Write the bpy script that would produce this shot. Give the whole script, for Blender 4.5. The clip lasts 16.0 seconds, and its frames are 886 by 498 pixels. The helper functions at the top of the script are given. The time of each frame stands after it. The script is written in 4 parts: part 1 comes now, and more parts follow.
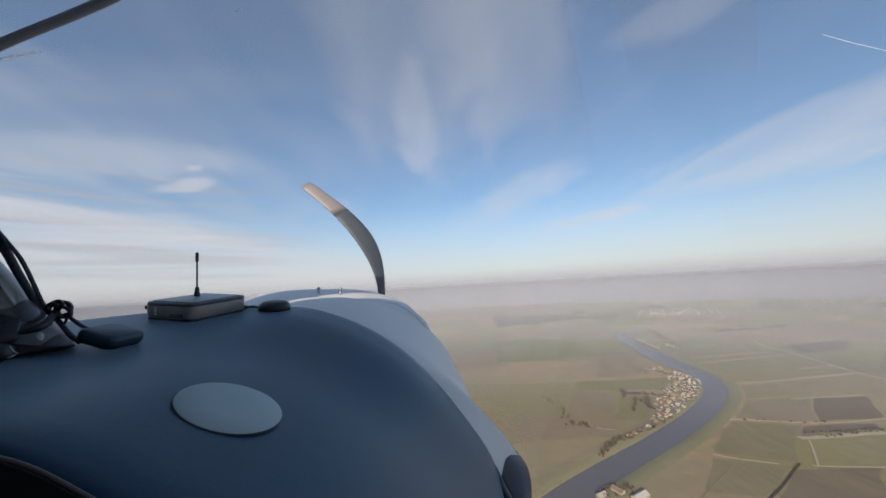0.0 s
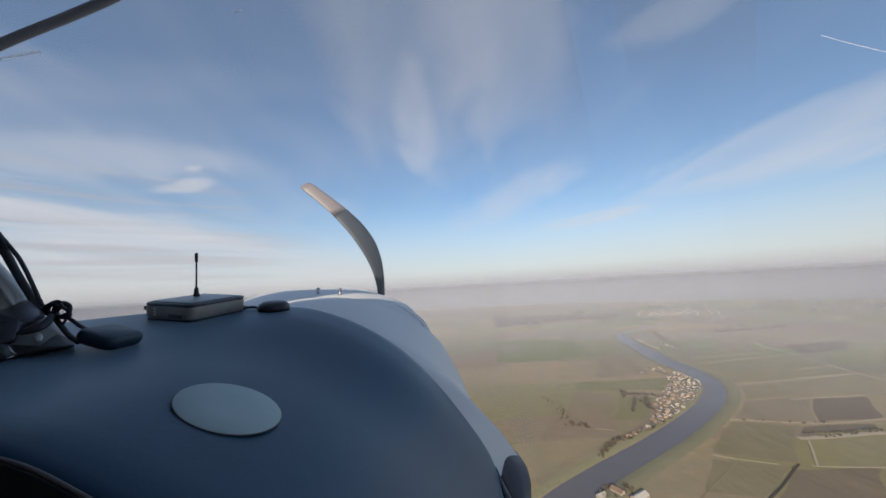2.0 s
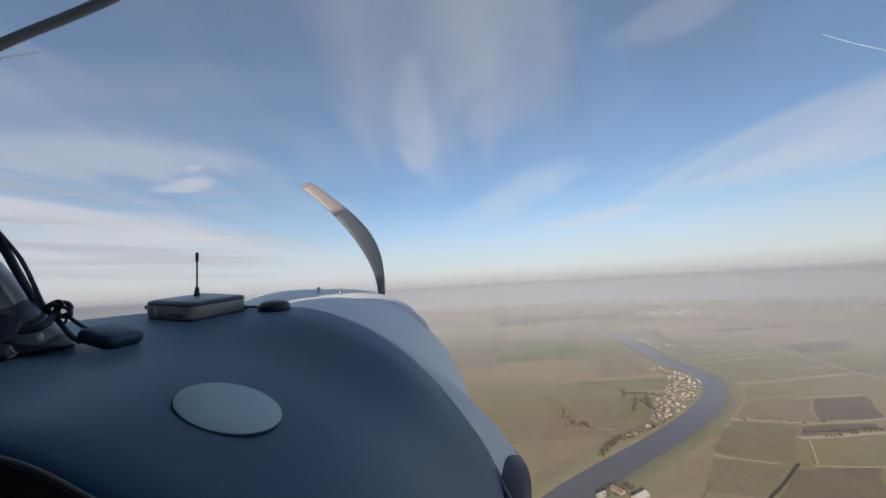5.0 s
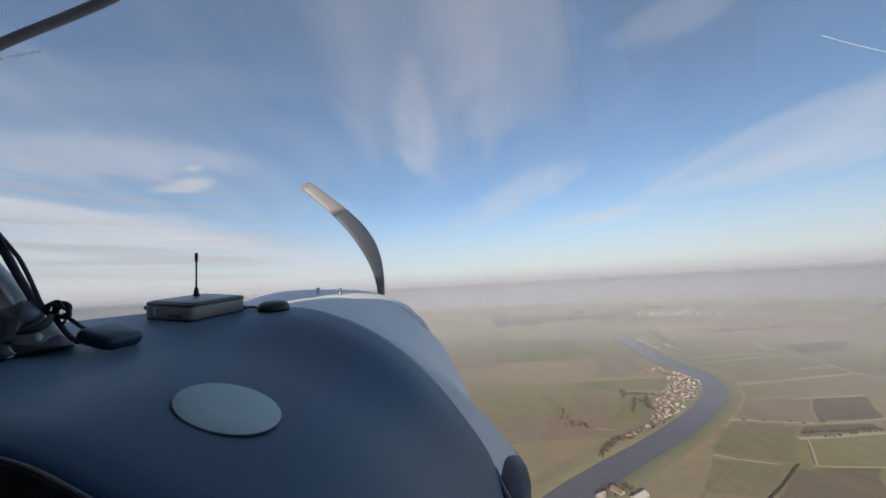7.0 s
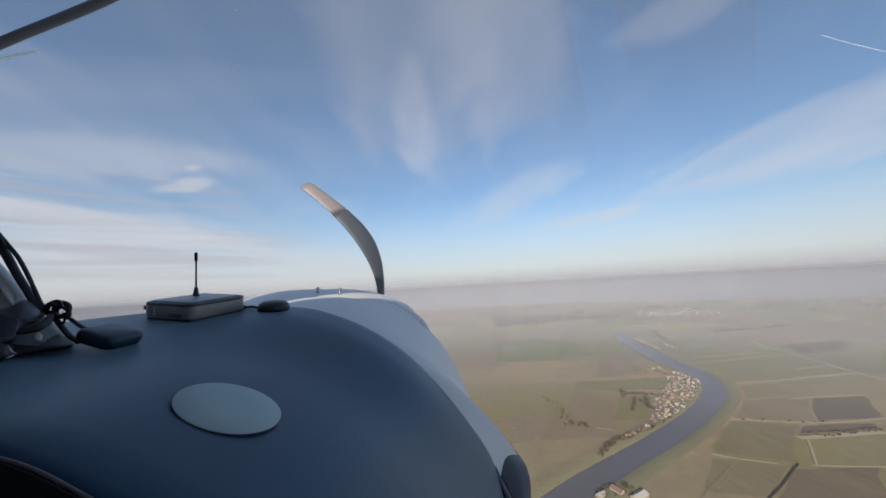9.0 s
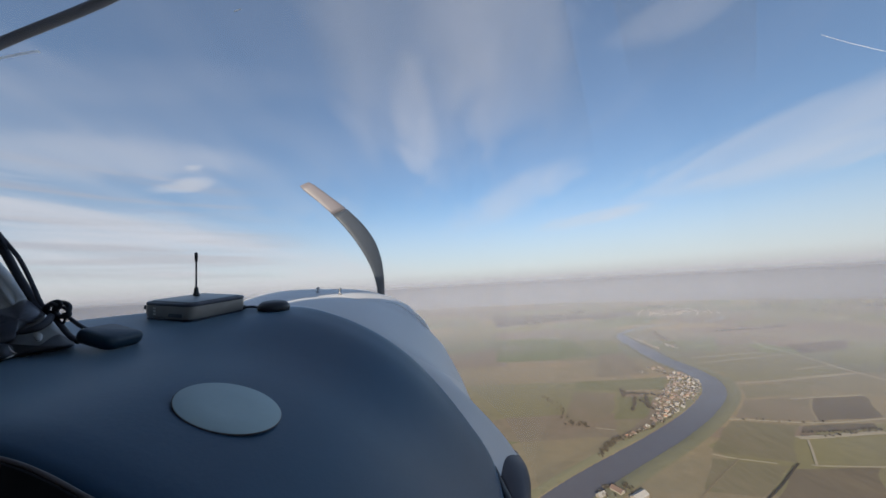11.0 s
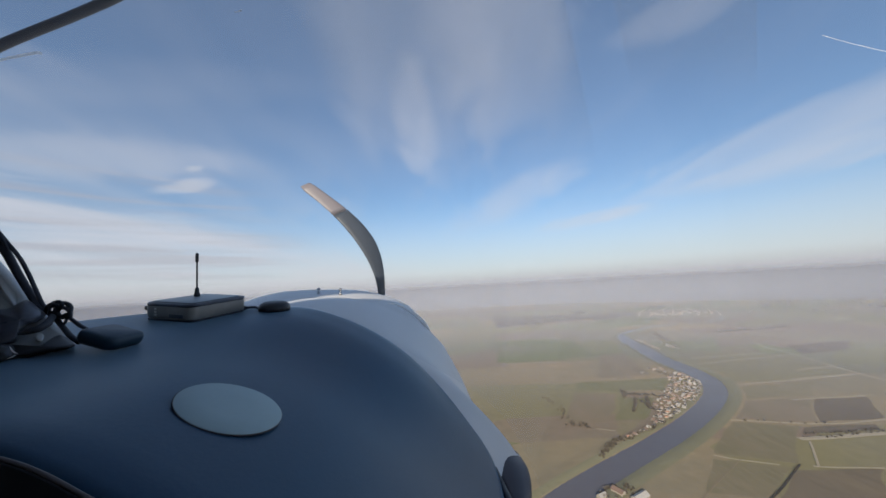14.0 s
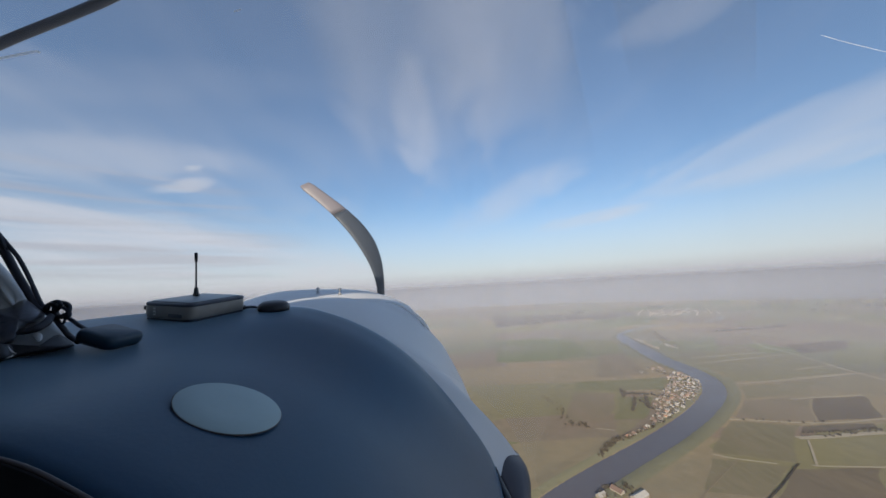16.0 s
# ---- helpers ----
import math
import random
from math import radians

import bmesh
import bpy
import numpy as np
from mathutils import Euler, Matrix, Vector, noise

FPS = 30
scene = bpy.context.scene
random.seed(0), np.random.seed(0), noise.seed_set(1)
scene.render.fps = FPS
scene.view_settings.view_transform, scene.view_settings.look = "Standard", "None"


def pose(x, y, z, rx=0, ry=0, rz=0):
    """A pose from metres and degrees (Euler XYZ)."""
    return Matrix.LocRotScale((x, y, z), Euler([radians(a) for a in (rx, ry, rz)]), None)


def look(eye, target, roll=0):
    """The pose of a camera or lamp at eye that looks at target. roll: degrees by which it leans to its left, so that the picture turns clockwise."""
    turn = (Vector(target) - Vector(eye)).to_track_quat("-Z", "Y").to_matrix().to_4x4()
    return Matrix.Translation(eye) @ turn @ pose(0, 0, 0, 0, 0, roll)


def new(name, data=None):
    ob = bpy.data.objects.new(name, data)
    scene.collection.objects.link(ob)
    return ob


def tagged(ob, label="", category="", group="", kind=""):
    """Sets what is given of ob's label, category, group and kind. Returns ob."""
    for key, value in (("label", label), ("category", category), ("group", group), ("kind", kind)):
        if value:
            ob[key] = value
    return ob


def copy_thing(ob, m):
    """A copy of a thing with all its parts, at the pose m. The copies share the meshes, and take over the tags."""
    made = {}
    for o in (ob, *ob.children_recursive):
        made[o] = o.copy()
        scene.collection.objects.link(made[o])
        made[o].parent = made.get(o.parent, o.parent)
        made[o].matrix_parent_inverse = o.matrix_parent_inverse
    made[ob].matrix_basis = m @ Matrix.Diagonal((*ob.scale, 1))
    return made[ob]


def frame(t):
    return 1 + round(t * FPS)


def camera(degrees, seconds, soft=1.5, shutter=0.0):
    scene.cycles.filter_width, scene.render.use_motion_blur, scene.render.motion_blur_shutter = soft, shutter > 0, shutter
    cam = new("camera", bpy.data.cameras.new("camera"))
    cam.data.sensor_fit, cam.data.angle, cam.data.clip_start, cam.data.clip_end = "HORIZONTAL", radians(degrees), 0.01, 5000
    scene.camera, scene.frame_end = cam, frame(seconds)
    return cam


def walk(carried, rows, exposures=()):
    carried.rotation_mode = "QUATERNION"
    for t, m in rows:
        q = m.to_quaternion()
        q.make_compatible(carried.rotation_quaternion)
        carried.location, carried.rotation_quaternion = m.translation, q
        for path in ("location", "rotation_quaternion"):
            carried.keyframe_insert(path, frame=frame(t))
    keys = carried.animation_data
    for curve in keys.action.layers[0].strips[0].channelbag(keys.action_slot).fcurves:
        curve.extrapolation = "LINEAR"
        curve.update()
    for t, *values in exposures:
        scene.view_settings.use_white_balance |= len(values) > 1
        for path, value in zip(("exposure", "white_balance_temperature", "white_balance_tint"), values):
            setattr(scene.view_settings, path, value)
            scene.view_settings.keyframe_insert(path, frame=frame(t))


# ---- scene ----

# ================= camera =================
ALT = 336.0          # height over the meadows
PITCH, BANK = 6.2, 3.2
cam = camera(106.0, 16.0, soft=1.6)
# fine shake of the mount, (seconds, yaw, pitch) in degrees
SHAKE = [(0.0, 0.05, 0.0), (1.5, 0.05, 0.0), (2.0, -0.02, 0.07), (2.5, -0.08, 0.0), (3.0, 0.05, 0.08), (3.5, -0.04, 0.0),
         (4.0, 0.05, 0.0), (6.5, 0.0, 0.02), (7.0, -0.03, 0.06), (7.5, -0.02, -0.08), (8.0, 0.05, 0.0), (8.5, -0.06, 0.0),
         (9.0, -0.06, 0.0), (11.5, -0.04, 0.0), (12.0, -0.06, 0.0), (12.5, 0.16, 0.02), (13.0, 0.05, 0.0), (13.5, -0.06, 0.0),
         (14.0, 0.05, 0.1), (14.5, -0.03, -0.08), (15.0, 0.0, 0.0), (15.5, -0.04, 0.08), (16.0, -0.05, 0.03)]
walk(cam, [(t, pose(0, 0, ALT, 90 + PITCH + p, BANK, w)) for t, w, p in SHAKE],
     [(0.0, 0.43, 6560, 10), (8.0, 0.42, 6490, 10), (12.5, 0.385, 6330, 10), (16.0, 0.37, 6270, 10)])

# frame of the aircraft: x right, y ahead, z up, origin between the eyes of the cockpit
AIR = pose(0, 0, ALT, 90 + PITCH, BANK, 0) @ Matrix(((1, 0, 0, 0), (0, 0, 1, 0), (0, -1, 0, 0), (0, 0, 0, 1)))
S = 1.2

# ================= light =================
SUN_AZ, SUN_EL = 196.0, 20.5     # clockwise from straight ahead; height
sun_way = Vector((math.sin(radians(SUN_AZ)) * math.cos(radians(SUN_EL)), math.cos(radians(SUN_AZ)) * math.cos(radians(SUN_EL)), math.sin(radians(SUN_EL))))
lamp = bpy.data.lights.new("sun", "SUN")
lamp.energy, lamp.angle, lamp.color = 4.2, radians(0.6), (1.0, 0.88, 0.70)
sun = new("sun", lamp)
sun.matrix_world = look((0, 0, 600), Vector((0, 0, 600)) - sun_way)


class Net:
    """Short hand for node trees."""

    def __init__(self, tree):
        self.t = tree
        tree.nodes.clear()

    def n(self, kind, ins=None, **attrs):
        node = self.t.nodes.new(kind)
        for k, v in attrs.items():
            setattr(node, k, v)
        for k, v in (ins or {}).items():
            if isinstance(v, bpy.types.NodeSocket):
                self.t.links.new(v, node.inputs[k])
            else:
                node.inputs[k].default_value = v
        return node

    def m(self, op, a, b=0.0, c=0.0, clamp=False):
        return self.n("ShaderNodeMath", {0: a, 1: b, 2: c}, operation=op, use_clamp=clamp).outputs[0]

    def vm(self, op, a, b=(0, 0, 0)):
        node = self.n("ShaderNodeVectorMath", {0: a, 1: b}, operation=op)
        return node.outputs["Value"] if op in ("DOT_PRODUCT", "LENGTH") else node.outputs[0]

    def ramp(self, x, lo, hi, a=0.0, b=1.0):
        return self.n("ShaderNodeMapRange", {0: x, 1: lo, 2: hi, 3: a, 4: b}, interpolation_type="SMOOTHSTEP").outputs[0]

    def mix(self, f, a, b, how="MIX"):
        node = self.n("ShaderNodeMix", data_type="RGBA", blend_type=how)
        for k, v in ((0, f), (6, a), (7, b)):
            if isinstance(v, bpy.types.NodeSocket):
                self.t.links.new(v, node.inputs[k])
            else:
                node.inputs[k].default_value = v if k == 0 else (*v, 1)[:4]
        return node.outputs[2]

    def noise(self, vec, scale, detail=4, rough=0.55, distort=0.0):
        return self.n("ShaderNodeTexNoise", {"Vector": vec, "Scale": scale, "Detail": detail, "Roughness": rough, "Distortion": distort}).outputs[0]


def heading(x, y):
    """The way into the sky, given as tangents right of and above the aircraft's nose line."""
    return (AIR.to_3x3() @ Vector((x, 1, y))).normalized()


world = bpy.data.worlds.new("sky")
scene.world = world
world.use_nodes = True
w = Net(world.node_tree)
ray = w.n("ShaderNodeTexCoord").outputs["Generated"]
sky = w.n("ShaderNodeTexSky", sky_type="NISHITA", sun_disc=False, sun_elevation=radians(SUN_EL), sun_rotation=radians(SUN_AZ),
          altitude=250, air_density=1.0, dust_density=0.6, ozone_density=2.0).outputs[0]
z = w.n("ShaderNodeSeparateXYZ", {0: ray}).outputs[2]
# cirrus on a flat layer, drawn out along the wind
flat = w.vm("DIVIDE", ray, w.n("ShaderNodeCombineXYZ", {0: w.m("MAXIMUM", w.m("ADD", z, 0.12), 0.05), 1: w.m("MAXIMUM", w.m("ADD", z, 0.12), 0.05), 2: 1.0}).outputs[0])
wind = w.n("ShaderNodeMapping", {"Vector": flat, "Rotation": (0, 0, radians(8)), "Scale": (1.6, 0.38, 0.0)}).outputs[0]
wisps = w.noise(wind, 1.9, 4, 0.48, 0.5)
fine = w.noise(w.n("ShaderNodeMapping", {"Vector": flat, "Scale": (1.9, 0.8, 0.0)}).outputs[0], 2.6, 3, 0.45, 0.5)
cover = w.m("MULTIPLY", w.ramp(wisps, 0.45, 0.9), 0.10)
# the larger cloud fields: centre (right, up), half length, half width, lean, strength
CLOUDS = [(-0.10, 0.62, 0.36, 0.24, 100, 0.24, 1.0), (-0.08, 0.38, 0.16, 0.06, 100, 0.40, 1.0), (0.21, 0.155, 0.20, 0.050, 27, 0.40, 0.8), (0.45, 0.095, 0.15, 0.018, 12, 0.55, 0.6),
          (1.17, 0.375, 0.36, 0.060, 19, 0.46, 0.9), (1.18, 0.29, 0.26, 0.028, 14, 0.30, 0.9), (0.71, 0.71, 0.12, 0.040, 25, 0.24, 1.0), (0.18, 0.64, 0.30, 0.17, 95, 0.34, 1.0), (-1.16, 0.025, 0.80, 0.105, -9, 0.72, 0.5), (-1.14, 0.105, 0.46, 0.022, -10, 0.60, 0.5), (-0.70, 0.022, 0.12, 0.014, -8, 0.5, 0.6), (-1.2, -0.03, 0.5, 0.018, -8, 0.5, 0.5),
          (-1.22, 0.285, 0.34, 0.045, -2, 0.34, 1.2), (-1.05, 0.40, 0.55, 0.11, -10, 0.13, 1.2), (-1.2, 0.52, 0.45, 0.05, -2, 0.09, 1.2), (-0.90, 0.22, 0.45, 0.10, -8, 0.16, 1.2), (-0.765, 0.192, 0.060, 0.017, 8, 0.7, 1.1), (-0.745, 0.243, 0.020, 0.007, 4, 0.5, 0.8), (-0.50, -0.02, 0.45, 0.05, -8, 0.22, 0.5)]
bands = w.noise(w.n("ShaderNodeMapping", {"Vector": ray, "Rotation": (0, radians(7), 0), "Scale": (1.3, 1.3, 17.0)}).outputs[0], 1.6, 5, 0.6, 0.3)
for x, y, half, wide, lean, power, ragged in CLOUDS:
    c = heading(x, y)
    a = AIR.to_3x3() @ Vector((math.cos(radians(lean)), 0, math.sin(radians(lean))))
    a = (a - c * a.dot(c)).normalized()
    b = c.cross(a)
    shift = w.m("MULTIPLY", w.m("SUBTRACT", fine, 0.5), 1.3 * ragged)
    u = w.m("ADD", w.m("MULTIPLY", w.vm("DOT_PRODUCT", ray, tuple(a)), 1 / half), shift)
    v = w.m("ADD", w.m("MULTIPLY", w.vm("DOT_PRODUCT", ray, tuple(b)), 1 / wide), w.m("MULTIPLY", shift, 0.9))
    rr = w.m("ADD", w.m("MULTIPLY", u, u), w.m("MULTIPLY", v, v))
    front = w.ramp(w.vm("DOT_PRODUCT", ray, tuple(c)), 0.2, 0.5)
    blot = w.m("MULTIPLY", w.m("MULTIPLY", w.ramp(rr, 1.5, 0.0), front), w.m("MULTIPLY", power, w.m("MULTIPLY", w.ramp(wisps, 0.15, 0.75, 0.45, 1.2), w.ramp(bands, 0.38, 0.62, 0.25, 1.15) if x < -0.6 and y < 0.15 else 1.0)))
    cover = w.m("SUBTRACT", 1.0, w.m("MULTIPLY", w.m("SUBTRACT", 1.0, cover, clamp=True), w.m("SUBTRACT", 1.0, blot, clamp=True)))
air = w.mix(1.0, sky, (0.80, 0.93, 1.02), "MULTIPLY")
air = w.mix(0.12, air, (4.2, 4.5, 5.2))                                    # thin high veil
air = w.mix(w.m("MULTIPLY", cover, 0.75), air, (5.7, 5.55, 5.7))
air = w.mix(w.ramp(z, 0.26, 0.0, 0.0, 0.72), air, (5.1, 5.0, 5.35))          # bright haze over the horizon
air = w.mix(w.ramp(z, 0.046, -0.020), air, (3.6, 3.5, 3.68))                 # hazy distance below it
# grey streaks low in the cloud bank abeam
streak = w.noise(w.n("ShaderNodeMapping", {"Vector": ray, "Rotation": (0, radians(9), 0), "Scale": (1.1, 1.1, 26.0)}).outputs[0], 1.3, 4, 0.55, 0.35)
abeam = w.m("MULTIPLY", w.ramp(w.vm("DOT_PRODUCT", ray, tuple(heading(-1.15, 0.03))), 0.86, 0.99), w.m("MULTIPLY", w.ramp(z, 0.02, 0.07), w.ramp(z, 0.34, 0.20)))
air = w.mix(w.m("MULTIPLY", abeam, w.ramp(streak, 0.47, 0.66, 0.0, 0.55)), air, (3.7, 3.6, 3.9))
air = w.mix(w.m("MULTIPLY", abeam, w.m("MULTIPLY", w.ramp(z, 0.22, 0.12), w.ramp(streak, 0.44, 0.28, 0.0, 0.45))), air, (5.9, 5.75, 5.9))
w.n("ShaderNodeOutputWorld", {0: w.n("ShaderNodeBackground", {0: air, 1: 0.1}).outputs[0]})

# ================= materials =================


def material(name):
    mat = bpy.data.materials.new(name)
    mat.use_nodes = True
    return mat, Net(mat.node_tree)


def surface(name, colour, rough=0.5, metal=0.0, scale=30.0, vary=0.15, bump=0.1, spread=0.12, second=None, coat=0.0, per_object=0.0, spec=0.5, sheen=0.0):
    """A surface with mottling at two scales, worn gloss and fine relief."""
    mat, k = material(name)
    at = k.n("ShaderNodeTexCoord").outputs["Object"]
    big, small = k.noise(at, scale * 0.12, 3), k.noise(at, scale, 6, 0.65)
    tone = k.m("ADD", 1 - vary, k.m("MULTIPLY", k.m("ADD", big, small), vary))
    if per_object:
        tone = k.m("MULTIPLY", tone, k.m("ADD", 1 - per_object, k.m("MULTIPLY", k.n("ShaderNodeObjectInfo").outputs["Random"], 2 * per_object)))
    base = colour if second is None else k.mix(k.ramp(big, 0.4, 0.62), colour, second)
    base = k.mix(1.0, base, k.n("ShaderNodeCombineColor", {0: tone, 1: tone, 2: tone}).outputs[0], "MULTIPLY")
    r = k.m("ADD", rough - spread, k.m("MULTIPLY", small, 2 * spread), clamp=True)
    rel = k.n("ShaderNodeBump", {"Strength": bump, "Distance": 0.3 / scale, "Height": small}).outputs[0]
    sh = k.n("ShaderNodeBsdfPrincipled", {"Base Color": base, "Roughness": r, "Metallic": metal, "Normal": rel, "Coat Weight": coat, "Specular IOR Level": spec, "Sheen Weight": sheen, "Sheen Roughness": 0.35, "Sheen Tint": (0.55, 0.80, 1.0, 1.0)})
    k.n("ShaderNodeOutputMaterial", {0: sh.outputs[0]})
    return mat


DASH = surface("dash_leatherette", (0.018, 0.060, 0.116), 0.42, 0, 260, 0.2, 0.15, 0.05, spec=0.34, sheen=0.46)
PAINT = surface("white_gelcoat", (0.70, 0.68, 0.66), 0.5, 0, 14, 0.08, 0.02, 0.06, spec=0.35)
CABIN = surface("cabin_lining", (0.55, 0.54, 0.53), 0.8, 0, 60, 0.2, 0.1)
# kept dark so the added left wall throws little light on the dash
BLOCKER = surface("blocker_dark", (0.055, 0.055, 0.06), 0.8, 0, 60, 0.2, 0.1)
PANEL = surface("panel_black", (0.010, 0.010, 0.011), 0.7, 0, 90, 0.2, 0.1, spec=0.15)
RIM = surface("edge_trim", (0.07, 0.06, 0.06), 0.5, 0, 120, 0.2, 0.1)
GREYBAR = surface("frame_grey", (0.13, 0.135, 0.165), 0.5, 0, 40, 0.12, 0.05)
BLACK = surface("black_plastic", (0.018, 0.020, 0.024), 0.42, 0, 120, 0.2, 0.12, 0.08)
PUCK = surface("navy_plastic", (0.012, 0.036, 0.060), 0.40, 0, 120, 0.2, 0.12, 0.08)
SMOKE = surface("smoky_plastic", (0.075, 0.08, 0.10), 0.3, 0, 70, 0.3, 0.15, 0.1)
CASE = surface("grey_case", (0.28, 0.262, 0.235), 0.35, 0, 45, 0.45, 0.1, 0.08)
LID = surface("grey_lid", (0.33, 0.37, 0.38), 0.4, 0, 90, 0.15, 0.06, 0.08)
CORD = surface("black_cord", (0.028, 0.032, 0.045), 0.5, 0, 400, 0.25, 0.3)
DISC = surface("matt_disc", (0.34, 0.45, 0.47), 0.55, 0, 120, 0.10, 0.08, 0.08)
FAIR = surface("grey_fairing", (0.56, 0.58, 0.57), 0.5, 0, 30, 0.15, 0.05)
# darker copy of the fairing grey, with the shade put in
SHADE = surface("shaded_fairing", (0.085, 0.075, 0.08), 0.55, 0, 30, 0.15, 0.05)
STEEL = surface("steel", (0.35, 0.35, 0.36), 0.4, 1.0, 200, 0.2, 0.1)
PROP = surface("propeller_grey", (0.050, 0.058, 0.072), 0.5, 0, 40, 0.2, 0.05)
# paler than the blade: the sunlit look of the tip put into colour
TIP = surface("propeller_tip", (0.19, 0.168, 0.178), 0.5, 0, 40, 0.15, 0.05)
# whiter than the gelcoat, for the highlight drawn on the cowling cheek
HIGHLIGHT_WHITE = surface("highlight_white", (0.85, 0.85, 0.84), 0.3, 0, 60, 0.1, 0.05)
LEDGREY = surface("mark_grey", (0.7, 0.7, 0.68), 0.5, 0, 100, 0.1, 0.05)


def plain(name, stops, cell=0.0025, turn=4.0):
    """Farmland: fields of many tones, mottled and streaked by the plough."""
    mat, k = material(name)
    at = k.n("ShaderNodeNewGeometry").outputs["Position"]
    bent = k.vm("ADD", at, k.vm("MULTIPLY", k.n("ShaderNodeTexNoise", {"Vector": at, "Scale": 0.003, "Detail": 2}).outputs["Color"], (80, 80, 0)))
    grid = k.n("ShaderNodeMapping", {"Vector": bent, "Rotation": (0, 0, radians(turn)), "Scale": (0.65, 1.35, 0.0)}).outputs[0]
    cells = k.n("ShaderNodeTexVoronoi", {"Vector": grid, "Scale": cell, "Randomness": 0.75}, distance="CHEBYCHEV", feature="F1").outputs["Color"]
    pick = k.n("ShaderNodeSeparateColor", {0: cells}).outputs[0]
    ramp = k.n("ShaderNodeValToRGB", {0: pick})
    ramp.color_ramp.interpolation = "CONSTANT"
    for i, (p, c) in enumerate(stops):
        e = ramp.color_ramp.elements[i] if i < 2 else ramp.color_ramp.elements.new(p)
        e.position, e.color = p, (*c, 1)
    broad = k.noise(at, 0.0016, 5, 0.6, 0.4)
    fine = k.noise(at, 0.032, 6, 0.7)
    rows = k.n("ShaderNodeTexWave", {"Vector": grid, "Scale": 0.06, "Distortion": 4.0, "Detail": 3}, bands_direction="Y").outputs[1]
    col = k.mix(k.ramp(broad, 0.35, 0.7), ramp.outputs[0], (0.220, 0.192, 0.132))
    tone = k.m("ADD", 0.62, k.m("ADD", k.m("MULTIPLY", fine, 0.55), k.m("ADD", k.m("MULTIPLY", broad, 0.22), k.m("MULTIPLY", rows, 0.06))))
    col = k.mix(1.0, col, k.n("ShaderNodeCombineColor", {0: tone, 1: tone, 2: tone}).outputs[0], "MULTIPLY")
    rel = k.n("ShaderNodeBump", {"Strength": 0.5, "Distance": 1.5, "Height": fine}).outputs[0]
    k.n("ShaderNodeOutputMaterial", {0: k.n("ShaderNodeBsdfPrincipled", {"Base Color": col, "Roughness": 0.95, "Normal": rel, "Specular IOR Level": 0.1}).outputs[0]})
    return mat


LAND = plain("farmland", [(0.0, (0.246, 0.209, 0.105)), (0.22, (0.300, 0.230, 0.136)), (0.42, (0.209, 0.215, 0.097)), (0.58, (0.259, 0.189, 0.132)),
                          (0.74, (0.168, 0.179, 0.066)), (0.88, (0.322, 0.235, 0.131))])


def soil(name, colour, scale=0.05, vary=0.3):
    return surface(name, colour, 0.95, 0, scale, vary, 0.3, 0.03)




def tilled(name, colour, second, turn, rows_apart=9.0):
    """A field: soil in two tones, blotched by wet and dry ground and lined by the tractor."""
    mat, k = material(name)
    at = k.n("ShaderNodeNewGeometry").outputs["Position"]
    lie = k.n("ShaderNodeMapping", {"Vector": at, "Rotation": (0, 0, radians(turn)), "Scale": (1.0, 0.22, 1.0)}).outputs[0]
    blotch, grain, clod = k.noise(lie, 0.012, 5, 0.62, 0.5), k.noise(lie, 0.09, 5, 0.65), k.noise(at, 0.5, 4, 0.7)
    lines = k.n("ShaderNodeTexWave", {"Vector": lie, "Scale": 0.31 / rows_apart, "Distortion": 1.2, "Detail": 2, "Detail Scale": 0.4}, bands_direction="X").outputs[1]
    col = k.mix(k.ramp(k.m("ADD", blotch, k.m("MULTIPLY", k.m("SUBTRACT", grain, 0.5), 0.5)), 0.36, 0.66), colour, second)
    tone = k.m("ADD", 0.66, k.m("ADD", k.m("MULTIPLY", grain, 0.34), k.m("ADD", k.m("MULTIPLY", clod, 0.22), k.m("MULTIPLY", lines, 0.02))))
    col = k.mix(1.0, col, k.n("ShaderNodeCombineColor", {0: tone, 1: tone, 2: tone}).outputs[0], "MULTIPLY")
    rel = k.n("ShaderNodeBump", {"Strength": 0.25, "Distance": 1.0, "Height": grain}).outputs[0]
    k.n("ShaderNodeOutputMaterial", {0: k.n("ShaderNodeBsdfPrincipled", {"Base Color": col, "Roughness": 0.95, "Normal": rel, "Specular IOR Level": 0.1}).outputs[0]})
    return mat


EARTH = tilled("dry_earth", (0.192, 0.153, 0.106), (0.212, 0.166, 0.112), 38)
OLIVE = tilled("olive_stubble", (0.225, 0.190, 0.114), (0.245, 0.200, 0.126), 44)
PLOUGH = tilled("ploughed_soil", (0.150, 0.118, 0.086), (0.185, 0.145, 0.100), 40)
CLAY = tilled("clay_soil", (0.275, 0.212, 0.143), (0.235, 0.190, 0.123), 35)
STUBBLE = tilled("stubble", (0.245, 0.206, 0.120), (0.275, 0.224, 0.140), 42)
GRASS = tilled("meadow", (0.208, 0.192, 0.094), (0.232, 0.203, 0.110), 30)
LEAF = tilled("winter_crop", (0.225, 0.208, 0.094), (0.245, 0.220, 0.116), 55)
BANKGREEN = soil("dike_grass", (0.212, 0.190, 0.108), 0.03)
TRACK = soil("farm_track", (0.37, 0.31, 0.215), 0.2, 0.25)
DITCH = soil("ditch_earth", (0.040, 0.034, 0.028), 0.2, 0.3)
WOOD = soil("bare_wood", (0.105, 0.084, 0.060), 0.4, 0.4)
WALLS = surface("rendered_wall", (0.36, 0.31, 0.25), 0.85, 0, 0.6, 0.15, 0.05, 0.05, per_object=0.25)
